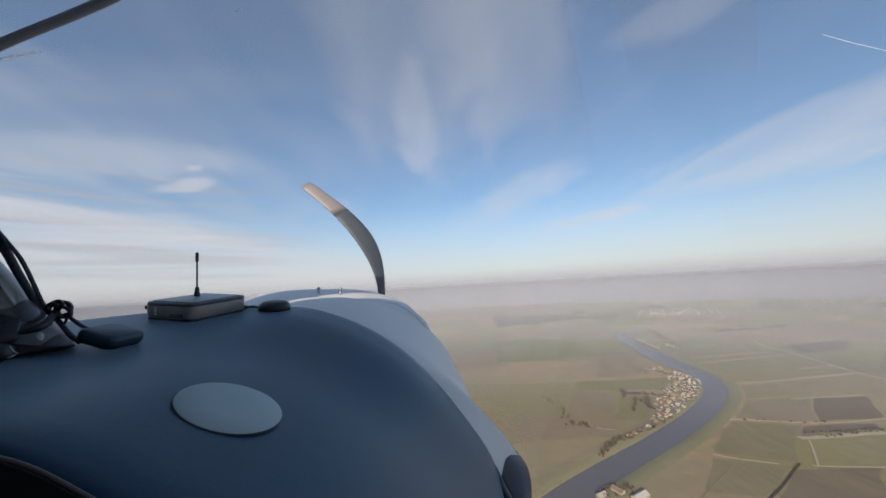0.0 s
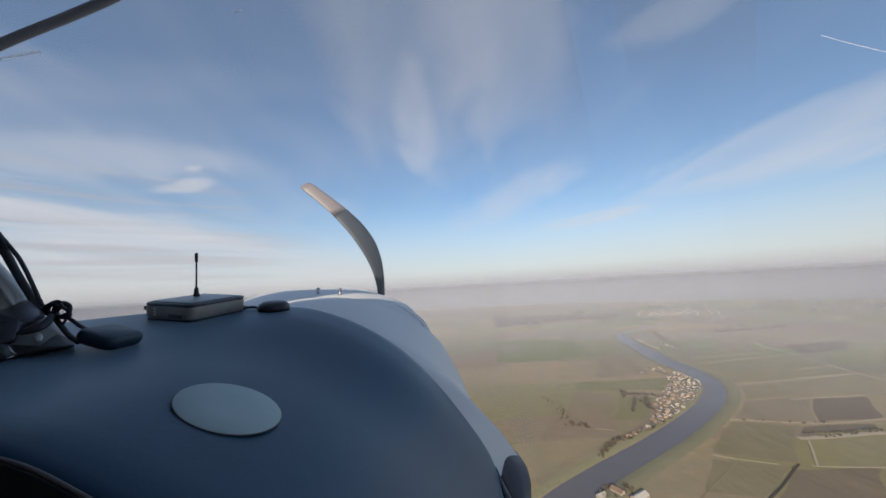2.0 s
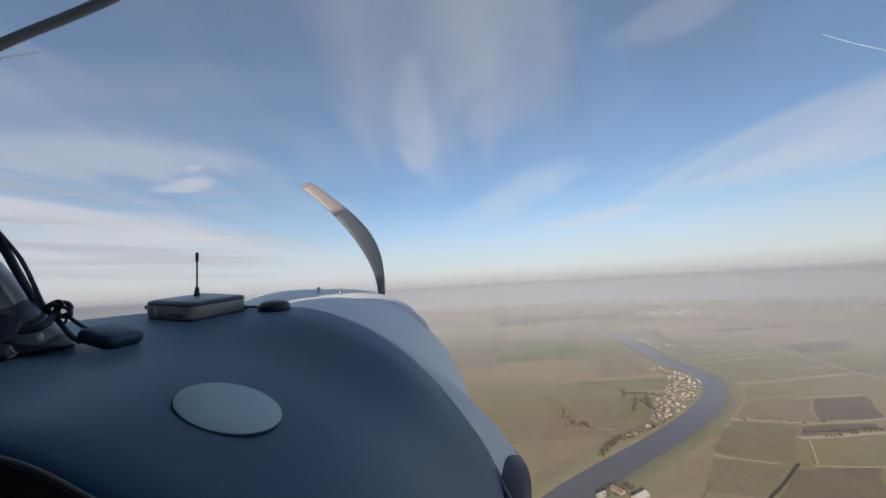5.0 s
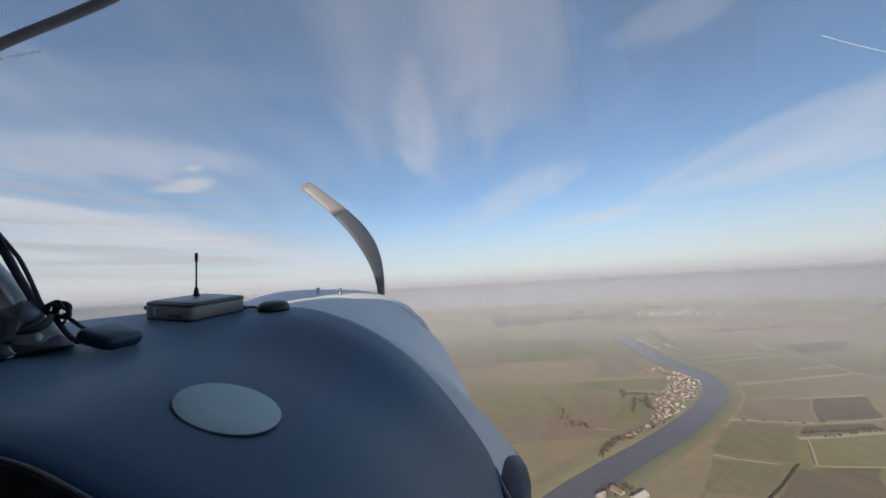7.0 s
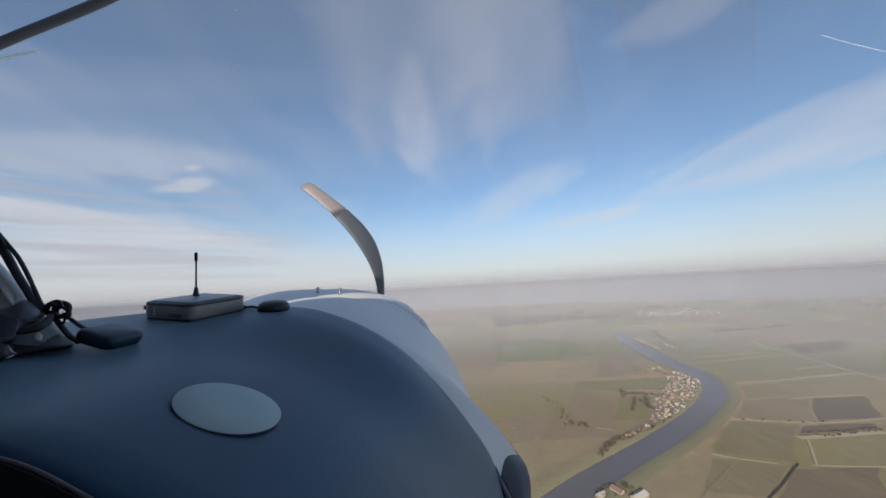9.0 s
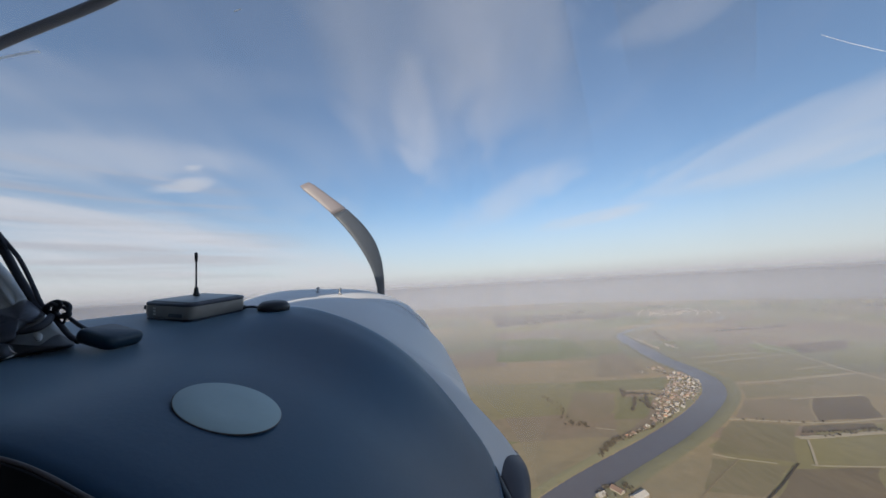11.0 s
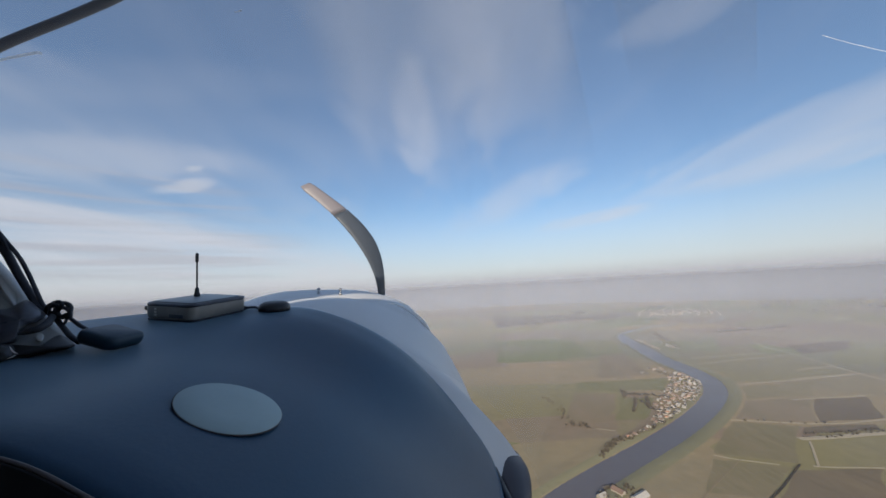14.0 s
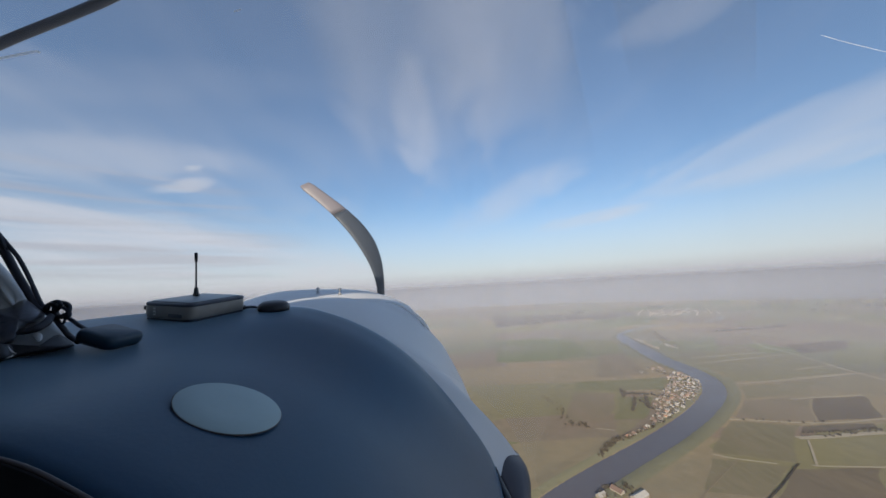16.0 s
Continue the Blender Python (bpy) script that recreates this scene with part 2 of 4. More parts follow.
ROOFS = surface("clay_roof", (0.23, 0.15, 0.11), 0.8, 0, 0.8, 0.25, 0.1, 0.05, per_object=0.4)
LIMEWASH = surface("limewashed_wall", (0.46, 0.41, 0.34), 0.85, 0, 0.6, 0.15, 0.05, 0.05, per_object=0.2)
RUST = surface("orange_tile_roof", (0.34, 0.19, 0.12), 0.8, 0, 0.8, 0.25, 0.1, 0.05, per_object=0.3)
DARKROOF = surface("dark_roof", (0.085, 0.075, 0.07), 0.75, 0, 0.8, 0.25, 0.1, 0.05, per_object=0.3)
SLATE = surface("pale_roof", (0.36, 0.33, 0.29), 0.6, 0, 0.8, 0.2, 0.1, 0.05, per_object=0.25)

mat, k = material("river_water")
at = k.n("ShaderNodeNewGeometry").outputs["Position"]
rip = k.n("ShaderNodeBump", {"Strength": 0.06, "Distance": 0.2, "Height": k.noise(at, 0.25, 4, 0.6)}).outputs[0]
k.n("ShaderNodeOutputMaterial", {0: k.n("ShaderNodeBsdfPrincipled", {"Base Color": (0.115, 0.105, 0.112, 1), "Roughness": k.m("ADD", 0.26, k.m("MULTIPLY", k.noise(at, 0.01, 3), 0.15)),
                                 "IOR": 1.33, "Normal": rip}).outputs[0]})
WATER = mat


def haze_air(name, thick, low, high, top, tone):
    """Thin lit mist, clear at the ground and at its top."""
    mat, k = material(name)
    h = k.n("ShaderNodeSeparateXYZ", {0: k.n("ShaderNodeNewGeometry").outputs["Position"]}).outputs[2]
    f = k.m("MULTIPLY", k.m("MULTIPLY", k.ramp(h, 0.0, low), k.ramp(h, top, high)), thick)
    lit = k.n("ShaderNodeAddShader", {0: k.n("ShaderNodeBsdfDiffuse", {0: (*tone, 1)}).outputs[0], 1: k.n("ShaderNodeBsdfTranslucent", {0: (*tone, 1)}).outputs[0]}).outputs[0]
    k.n("ShaderNodeOutputMaterial", {0: k.n("ShaderNodeMixShader", {0: f, 1: k.n("ShaderNodeBsdfTransparent").outputs[0], 2: lit}).outputs[0]})
    return mat


mat, k = material("canopy_glass")
at = k.n("ShaderNodeTexCoord").outputs["Object"]
sep = k.n("ShaderNodeSeparateXYZ", {0: at})
su = k.m("DIVIDE", sep.outputs[0], k.m("MAXIMUM", sep.outputs[1], 0.05))
sv = k.m("DIVIDE", sep.outputs[2], k.m("MAXIMUM", sep.outputs[1], 0.05))
down = k.m("SUBTRACT", 0.746, sv)
reflection_mottle = k.noise(at, 5.0, 5, 0.6, 0.8)
# two pale cabin reflections painted as film high on the acrylic, with clear strips between them
wide_reflection = k.m("MULTIPLY", k.m("MULTIPLY", k.ramp(k.m("SUBTRACT", su, k.m("ADD", -0.447, k.m("MULTIPLY", down, 0.4))), -0.05, 0.10), k.ramp(k.m("SUBTRACT", su, k.m("ADD", 0.3655, k.m("MULTIPLY", down, 0.2))), 0.008, -0.008)), k.ramp(sv, 0.22, 0.62))
small_reflection = k.m("MULTIPLY", k.m("MULTIPLY", k.ramp(k.m("SUBTRACT", su, k.m("ADD", 0.509, k.m("MULTIPLY", down, 0.23))), -0.008, 0.008), k.ramp(su, 0.945, 0.935)), k.ramp(sv, 0.45, 0.66))
reflections = k.m("MULTIPLY", k.m("ADD", k.m("MULTIPLY", wide_reflection, 0.20), k.m("MULTIPLY", small_reflection, 0.16)), k.m("ADD", 0.5, reflection_mottle))
# thin even dust, plus the painted reflections
dust_and_reflection = k.m("ADD", k.m("ADD", 0.03, reflections), k.m("MULTIPLY", k.noise(at, 4.0, 4, 0.6, 0.5), 0.05))
clear = k.n("ShaderNodeMixShader", {0: 0.03, 1: k.n("ShaderNodeBsdfTransparent", {0: (0.98, 0.985, 0.985, 1)}).outputs[0],
                                    2: k.n("ShaderNodeBsdfGlossy", {"Roughness": 0.03}).outputs[0]}).outputs[0]
film_ = k.n("ShaderNodeBsdfTranslucent", {0: (0.75, 0.75, 0.76, 1)}).outputs[0]
k.n("ShaderNodeOutputMaterial", {0: k.n("ShaderNodeMixShader", {0: dust_and_reflection, 1: clear, 2: film_}).outputs[0]})
GLASS = mat
# pale mottled white for the drawn glints on the windscreen
mat, k = material("glint_white")
both = k.n("ShaderNodeAddShader", {0: k.n("ShaderNodeBsdfTranslucent", {0: (0.6, 0.6, 0.6, 1)}).outputs[0], 1: k.n("ShaderNodeBsdfDiffuse", {0: (0.6, 0.6, 0.6, 1)}).outputs[0]}).outputs[0]
k.n("ShaderNodeOutputMaterial", {0: k.n("ShaderNodeMixShader", {0: k.m("ADD", 0.3, k.m("MULTIPLY", k.noise(k.n("ShaderNodeTexCoord").outputs["Object"], 60.0), 0.6)), 1: k.n("ShaderNodeBsdfTransparent").outputs[0], 2: both}).outputs[0]})
GLINT = mat

# ================= tools =================


def thing(name, m, label, category, group="", kind=""):
    ob = new(name)
    ob.empty_display_size = 0.05
    ob.matrix_world = m
    return tagged(ob, label, category, group, kind)


def mesh_of(name, bm, material_, smooth=True):
    me = bpy.data.meshes.new(name)
    bmesh.ops.recalc_face_normals(bm, faces=bm.faces)
    bm.to_mesh(me)
    bm.free()
    me.materials.append(material_)
    if smooth:
        me.shade_smooth()
    return me


def part(name, bm, material_, parent, label="", smooth=True):
    ob = new(name, mesh_of(name, bm, material_, smooth))
    ob.parent = parent
    return tagged(ob, label) if label else ob


def solid(name, bm, material_, label, category="", kind="", group="", m=None, smooth=True):
    ob = new(name, mesh_of(name, bm, material_, smooth))
    if m is not None:
        ob.matrix_world = m
    return tagged(ob, label, category, group, kind)


def grid_sheet(rows, closed=False, thick=0.0):
    """A sheet through rows of points; thick adds an inner skin below it."""
    bm = bmesh.new()
    lines = [[bm.verts.new(p) for p in r] for r in rows]
    for a, b in zip(lines, lines[1:]):
        n = len(a)
        for i in range(n if closed else n - 1):
            bm.faces.new((a[i], a[(i + 1) % n], b[(i + 1) % n], b[i]))
    if thick:
        bmesh.ops.recalc_face_normals(bm, faces=bm.faces)
        bmesh.ops.solidify(bm, geom=bm.faces[:], thickness=thick)
    return bm


def curve_points(pts, steps=8):
    """A smooth line through the points."""
    pts = [Vector(p) for p in pts]
    ext = [2 * pts[0] - pts[1]] + pts + [2 * pts[-1] - pts[-2]]
    out = []
    for p0, p1, p2, p3 in zip(ext, ext[1:], ext[2:], ext[3:]):
        for i in range(steps):
            t = i / steps
            out.append(0.5 * (2 * p1 + (p2 - p0) * t + (2 * p0 - 5 * p1 + 4 * p2 - p3) * t * t + (3 * p1 - p0 - 3 * p2 + p3) * t ** 3))
    return out + [pts[-1]]


def tube(pts, radius, sides=10, flat=1.0, steps=8):
    """A round bar along a smooth line; radius may be a list, spread along it."""
    line = curve_points(pts, steps)
    radii = radius if isinstance(radius, (list, tuple)) else [radius, radius]
    bm = bmesh.new()
    rings, up = [], Vector((0.13, 0.21, 0.97))
    for i, p in enumerate(line):
        d = (line[min(i + 1, len(line) - 1)] - line[max(i - 1, 0)]).normalized()
        a = d.cross(up).normalized()
        b = d.cross(a)
        f = i / (len(line) - 1) * (len(radii) - 1)
        j = min(int(f), len(radii) - 2)
        r = radii[j] * (1 - f + j) + radii[j + 1] * (f - j)
        rings.append([bm.verts.new(p + r * (math.cos(2 * math.pi * s / sides) * a + flat * math.sin(2 * math.pi * s / sides) * b)) for s in range(sides)])
    for a, b in zip(rings, rings[1:]):
        for s in range(sides):
            bm.faces.new((a[s], a[(s + 1) % sides], b[(s + 1) % sides], b[s]))
    bm.faces.new(rings[0][::-1])
    bm.faces.new(rings[-1])
    return bm


def rounded_box(sx, sy, sz, corner, edge, seg=4):
    """A box with round upright corners and softened rims, standing on z = 0."""
    def ring(inset, h):
        pts = []
        for cx, cy, a0 in ((1, 1, 0), (-1, 1, 90), (-1, -1, 180), (1, -1, 270)):
            for i in range(seg + 1):
                a = radians(a0 + 90 * i / seg)
                r = max(corner - inset, 0.0004)
                pts.append((cx * (sx / 2 - corner) + r * math.cos(a), cy * (sy / 2 - corner) + r * math.sin(a), h))
        return pts
    rows = [ring(edge, 0), ring(edge * 0.3, edge * 0.3), ring(0, edge), ring(0, sz - edge), ring(edge * 0.3, sz - edge * 0.3), ring(edge, sz)]
    bm = grid_sheet(rows, True)
    bm.verts.ensure_lookup_table()
    n = len(rows[0])
    bm.faces.new([bm.verts[i] for i in range(n)][::-1])
    bm.faces.new([bm.verts[len(rows) * n - n + i] for i in range(n)])
    return bm


def box(bm, x0, x1, y0, y1, z0, z1):
    v = [bm.verts.new(p) for p in ((x0, y0, z0), (x1, y0, z0), (x1, y1, z0), (x0, y1, z0), (x0, y0, z1), (x1, y0, z1), (x1, y1, z1), (x0, y1, z1))]
    for f in ((3, 2, 1, 0), (4, 5, 6, 7), (0, 1, 5, 4), (1, 2, 6, 5), (2, 3, 7, 6), (3, 0, 4, 7)):
        bm.faces.new([v[i] for i in f])
    return bm


def lathe(profile, sides=32):
    """A turned solid from (radius, height) pairs."""
    rows = [[(r * math.cos(2 * math.pi * i / sides), r * math.sin(2 * math.pi * i / sides), h) for i in range(sides)] for r, h in profile]
    bm = grid_sheet(rows, True)
    bm.verts.ensure_lookup_table()
    bm.faces.new([bm.verts[i] for i in range(sides)][::-1])
    bm.faces.new([bm.verts[len(rows) * sides - sides + i] for i in range(sides)])
    return bm


def sm(x):
    x = min(max(x, 0.0), 1.0)
    return x * x * (3 - 2 * x)


# ================= land =================
RIVER = [(-590, 84), (-336, 266), (-84, 406), (84, 493), (189, 567), (294, 635), (431, 719), (523, 781), (598, 837), (683, 909), (748, 977), (798, 1058),
         (818, 1123), (833, 1217), (839, 1302), (853, 1399), (898, 1584), (936, 1762), (985, 1919), (1026, 1985), (1119, 2070), (1238, 2150), (1365, 2205), (1509, 2232), (1715, 2258), (1814, 2295), (1918, 2346), (1965, 2420), (1900, 2520), (1680, 2640), (1470, 2790)]
mid = np.array([tuple(p)[:2] for p in curve_points([(x, y, 0) for x, y in RIVER], 8)])


def river_half(y):
    return 23.0 + 9.0 * sm((y - 1000) / 250) - 21 * sm((y - 1850) / 130)


def off_river(x, y):
    return float(np.sqrt(((mid - (x, y)) ** 2).sum(1).min()))


def ground_height(x, y):
    r = math.hypot(x, y)
    rise = 60 * sm((r - 3800) / 1100)
    if r > 3400:
        return rise
    d = off_river(x, y) - river_half(y)
    return -4.2 * (1 - sm((d + 5) / 12)) + 1.7 * math.exp(-((d - 24) / 11) ** 2)


azimuths, radii = 300, [0.0, 84, 168, 252, 322]
while radii[-1] < 2660:
    radii.append(radii[-1] + max(12.6, radii[-1] * 0.014))
while radii[-1] < 4700:
    radii.append(radii[-1] * 1.04)
rows = []
for r in radii[1:]:
    ring = []
    for i in range(azimuths):
        # finer ahead than behind
        f = i / azimuths * 2 - 1
        a = math.pi * (0.35 * f + 0.65 * f ** 3)
        x, y = r * math.sin(a + 0.5), r * math.cos(a + 0.5)
        ring.append((x, y, ground_height(x, y)))
    rows.append(ring)
bm = grid_sheet(rows, True)
bm.verts.ensure_lookup_table()
bm.faces.new([bm.verts[i] for i in range(azimuths)])
ground = solid("ground", bm, LAND, "flat winter farmland in olive, tan and brown fields", "farmland", "structure")


def ribbon(pts, half, z0, steps=8, lift=0.0):
    """A strip along a smooth line; half may be a list."""
    line = curve_points([(x, y, 0) for x, y in pts], steps)
    halves = half if isinstance(half, (list, tuple)) else [half, half]
    left, right = [], []
    for i, p in enumerate(line):
        d = (line[min(i + 1, len(line) - 1)] - line[max(i - 1, 0)]).normalized()
        f = i / (len(line) - 1) * (len(halves) - 1)
        j = min(int(f), len(halves) - 2)
        hw = halves[j] * (1 - f + j) + halves[j + 1] * (f - j)
        nrm = Vector((-d.y, d.x, 0))
        left.append((p + nrm * hw) + Vector((0, 0, z0)))
        right.append((p - nrm * hw) + Vector((0, 0, z0)))
    return left, right


l, r = ribbon(RIVER, [river_half(y) + 4 for _, y in RIVER], -1.4)
solid("river", grid_sheet([l, r], thick=0.5), WATER, "blue-grey river winding through farmland", "river", "structure", smooth=False)
# grassy dikes along both banks
for side in (-1, 1):
    l, r = ribbon(RIVER, 1, 0)
    l, r = [Vector(p) for p in l], [Vector(p) for p in r]
    rowsd = []
    for off, h in (((4, 0.1), (10, 1.1), (17, 2.1), (25, 2.3), (33, 1.9)) if side < 0 else ((5, 0.1), (10, 1.1), (15, 2.0), (20, 2.2))):
        rowsd.append([((a + b) / 2 + (a - b).normalized() * side * (off + river_half(a.y))) + Vector((0, 0, h)) for a, b in zip(l, r)])
    solid("river_bank", grid_sheet(rowsd), BANKGREEN, "pale green grassed dike beside the river", "river bank", "structure")


def strip(name, pts, half, material_, label, category, z0=0.35, height=0.25):
    l, r = ribbon(pts, half, z0)
    return solid(name, grid_sheet([l, r], thick=height), material_, label, category, "structure", smooth=False)


def patch(name, corners, material_, label, z0=0.3):
    """A field of four corners, its rims bent a little."""
    c = [Vector((x, y, z0)) for x, y in corners]
    n = 14
    rows_ = []
    for i in range(n + 1):
        u = i / n
        a, b = c[0].lerp(c[3], u), c[1].lerp(c[2], u)
        row = []
        for j in range(n + 1):
            p = a.lerp(b, j / n)
            row.append(p + Vector((noise.noise(p * 0.011) * 10, noise.noise(p * 0.011 + Vector((9, 5, 0))) * 10, 0)))
        rows_.append(row)
    return solid(name, grid_sheet(rows_, thick=0.1), material_, label, "field", "structure", smooth=False)


patch("field", [(505, 1162), (680, 1167), (764, 1481), (656, 1487)], CLAY, "reddish-brown ploughed field beside the river")
patch("field", [(733, 1851), (901, 1829), (776, 1527), (631, 1543)], LEAF, "yellow-green winter crop")
patch("field", [(415, 1127), (706, 1120), (629, 1005), (380, 1040)], GRASS, "long dull green meadow")
patch("field", [(365, 1022), (482, 1000), (373, 815), (270, 830)], CLAY, "brown ploughed field")
patch("field", [(477, 972), (560, 948), (450, 817), (387, 817)], GRASS, "green meadow behind the village")
patch("field", [(383, 811), (443, 809), (363, 735), (356, 763)], STUBBLE, "rough tan plot beside the village")
patch("field", [(829, 999), (1068, 1007), (940, 900), (758, 909)], STUBBLE, "pale olive stubble field")
patch("field", [(750, 898), (924, 885), (787, 762), (635, 794)], CLAY, "tan field with a brown cast")
patch("field", [(926, 880), (1044, 877), (934, 759), (788, 756)], PLOUGH, "dark ploughed field")
patch("field", [(738, 739), (881, 734), (863, 708), (710, 708)], PLOUGH, "narrow dark ploughed strip")
patch("field", [(615, 778), (738, 745), (586, 612), (489, 657)], OLIVE, "olive stubble field")
patch("field", [(1452, 1466), (1764, 1505), (1595, 1357), (1369, 1321)], PLOUGH, "dark ploughed field")
patch("field", [(1430, 1283), (1741, 1360), (1449, 1141), (1328, 1147)], LEAF, "bright green winter crop")
patch("field", [(3008, 4052), (4240, 3991), (3147, 2417), (2314, 2273)], LEAF, "wide pale green winter fields")
patch("field", [(1405, 1798), (1820, 1800), (1535, 1539), (1194, 1506)], CLAY, "long tan field")
patch("field", [(1173, 1486), (1326, 1492), (1262, 1386), (1101, 1386)], STUBBLE, "tan strip field")
patch("field", [(566, 593), (697, 575), (612, 511), (467, 525)], EARTH, "brown stubble field")
patch("field", [(469, 640), (564, 600), (453, 529), (389, 548)], OLIVE, "olive winter stubble")
patch("field", [(385, 2542), (1272, 2811), (1141, 3225), (467, 3406)], PLOUGH, "far brown fields")
patch("field", [(1309, 3114), (1712, 3089), (1558, 2737), (1169, 2685)], PLOUGH, "far brown fields")
TRACKS = [[(846, 1018), (953, 1025), (1069, 1031), (1246, 1050)],
          [(619, 789), (647, 785), (733, 758), (794, 746), (838, 743), (927, 748), (1013, 747)],
          [(864, 883), (936, 883), (1049, 881)],
          [(477, 650), (502, 633), (530, 620), (557, 608)],
          [(604, 599), (619, 594), (705, 581), (761, 573)],
          [(687, 679), (651, 639), (611, 596)],
          [(1408, 1567), (1354, 1457), (1332, 1332), (1291, 1197), (1257, 1088), (1235, 979)],
          [(888, 1254), (1068, 1282), (1190, 1298), (1281, 1314)],
          [(953, 1341), (1132, 1355), (1263, 1363)],
          [(1097, 1523), (1201, 1546)],
          [(1127, 1118), (1219, 1134), (1284, 1141)],
          [(1034, 1038), (1139, 1047), (1239, 1051)],
          [(2198, 2017), (2434, 2086), (2557, 2124)],
          [(323, 785), (359, 769)]]
for pts in TRACKS:
    far = math.hypot(*pts[0])
    strip("farm_track", pts, 0.1 + far * 0.0017, TRACK, "pale unpaved farm track between fields", "track", 0.75)
strip("ditch", [(590, 606), (546, 578), (505, 551), (457, 523)], 1.7, DITCH, "dark field ditch with scrub", "ditch", 0.7)
strip("ditch", [(1477, 1876), (1663, 1891), (1801, 1903), (1924, 1924)], 7.0, DITCH, "dark tree-lined ditch far off", "ditch", 0.7)
strip("farm_track", [(511, 632), (410, 564), (365, 532)], 1.0, CLAY, "faint wheel track across a field", "track", 0.75)
strip("field_margin", [(679, 690), (740, 689), (798, 691), (852, 692)], 6.5, TRACK, "pale rough margin beside a ploughed strip", "field margin", 0.7)


def thicket(name, spots, label, kind="stuff", size=3.0, seed=1, twigs=26):
    """Bare bushes and trees in one mass: short trunks with many leaning twig blades."""
    rnd = random.Random(seed)
    bm = bmesh.new()
    for x, y, s in spots:
        h = size * s * rnd.uniform(0.7, 1.3)
        z0 = ground_height(x, y)
        for i in range(twigs):
            a, lean = rnd.uniform(0, 6.283), rnd.uniform(0.05, 0.75)
            b = Vector((x + rnd.uniform(-.25, .25) * h, y + rnd.uniform(-.25, .25) * h, z0 + rnd.uniform(0, 0.35) * h))
            t = b + Vector((math.cos(a) * lean, math.sin(a) * lean, rnd.uniform(0.5, 0.9))) * h * rnd.uniform(0.5, 0.9)
            wv = Vector((-math.sin(a), math.cos(a), 0)) * h * 0.10
            q = [bm.verts.new(p) for p in (b - wv, b + wv, t + wv * 0.3, t - wv * 0.3)]
            bm.faces.new(q)
    return solid(name, bm, WOOD, label, "bushes", kind, smooth=False)


def along(pts, step, jit, rnd, lo=0.6, hi=1.4):
    out = []
    line = curve_points([(x, y, 0) for x, y in pts], 10)
    run = 0
    for a, b in zip(line, line[1:]):
        run += (b - a).length
        while run > step:
            run -= step * rnd.uniform(0.6, 1.5)
            out.append((b.x + rnd.uniform(-jit, jit), b.y + rnd.uniform(-jit, jit), rnd.uniform(lo, hi)))
    return out


rnd = random.Random(4)
thicket("hedge", along([(703, 707), (782, 706), (861, 709)], 3, 1.5, rnd), "bare brown hedgerow between fields", size=4.2, seed=2)
thicket("hedge", along([(681, 692), (742, 691), (804, 696), (861, 698)], 7, 6, rnd), "scattered bare bushes on a rough field margin", size=4.5, seed=3)
thicket("hedge", along([(590, 606), (546, 578), (505, 551), (457, 523)], 3, 1.0, rnd), "low scrub along a field ditch", size=2.0, seed=4)
thicket("hedge", along([(1477, 1876), (1663, 1891), (1801, 1903), (1924, 1924)], 9, 7, rnd), "distant dark hedgerow", size=9, seed=5)
thicket("hedge", along([(2712, 2532), (2746, 2398)], 12, 14, rnd), "distant dark hedgerow", size=14, seed=51)
thicket("scrub", along([(639, 790), (684, 777), (720, 763), (762, 751), (812, 746)], 16, 4, rnd), "scattered bushes beside a farm track", size=5, seed=9)
thicket("scrub", along([(265, 818), (300, 807), (322, 791)], 2.5, 9, rnd), "bare brown scrub and small trees", size=5.5, seed=6)
thicket("scrub", along([(276, 659), (331, 714), (378, 736)], 2.0, 7, rnd), "bare riverside trees", size=5.0, seed=7)
thicket("scrub", along([(377, 734), (431, 765), (515, 815)], 4.5, 4, rnd), "bare trees on the river bank", size=4.5, seed=71)
thicket("tree_row", along([(492, 994), (533, 981), (571, 965), (597, 946)], 2.2, 3.5, rnd), "bare trees lining village gardens", size=6.0, seed=20)
thicket("tree_row", along([(509, 1027), (483, 966)], 2.2, 3.5, rnd), "bare trees lining village gardens", size=6.0, seed=21)
thicket("tree_row", along([(508, 952), (456, 869)], 2.2, 3.5, rnd), "bare trees lining village gardens", size=6.0, seed=22)
thicket("tree_row", along([(510, 930), (509, 896), (509, 869)], 2.2, 3.5, rnd), "bare trees lining village gardens", size=6.0, seed=23)
thicket("tree_row", along([(509, 1027), (498, 983)], 2.2, 3.5, rnd), "bare trees lining village gardens", size=6.0, seed=24)
thicket("tree_row", along([(541, 956), (503, 881)], 2.2, 3.5, rnd), "bare trees lining village gardens", size=6.0, seed=25)
thicket("scrub", along([(264, 1019), (289, 945), (277, 850)], 4, 12, rnd), "bare scrub beside a brown field", size=4.5, seed=60)
thicket("tree_row", along([(726, 1209), (730, 1156), (738, 1113)], 4, 8, rnd), "bare trees among the riverside houses", size=5, seed=61)
thicket("tree_row", along([(1229, 2028), (1115, 1753), (1063, 1576)], 9, 12, rnd), "bare trees along the far bank", size=6, seed=62)
thicket("scrub", [(x + rnd.gauss(0, 42), y + rnd.gauss(0, 56), rnd.uniform(.6, 1.2)) for x, y in [(2520, 3780), (3220, 3500), (2100, 3360), (1260, 3220), (700, 2660), (980, 2940)] for _ in range(30)], "distant dark woods", size=18, seed=10)
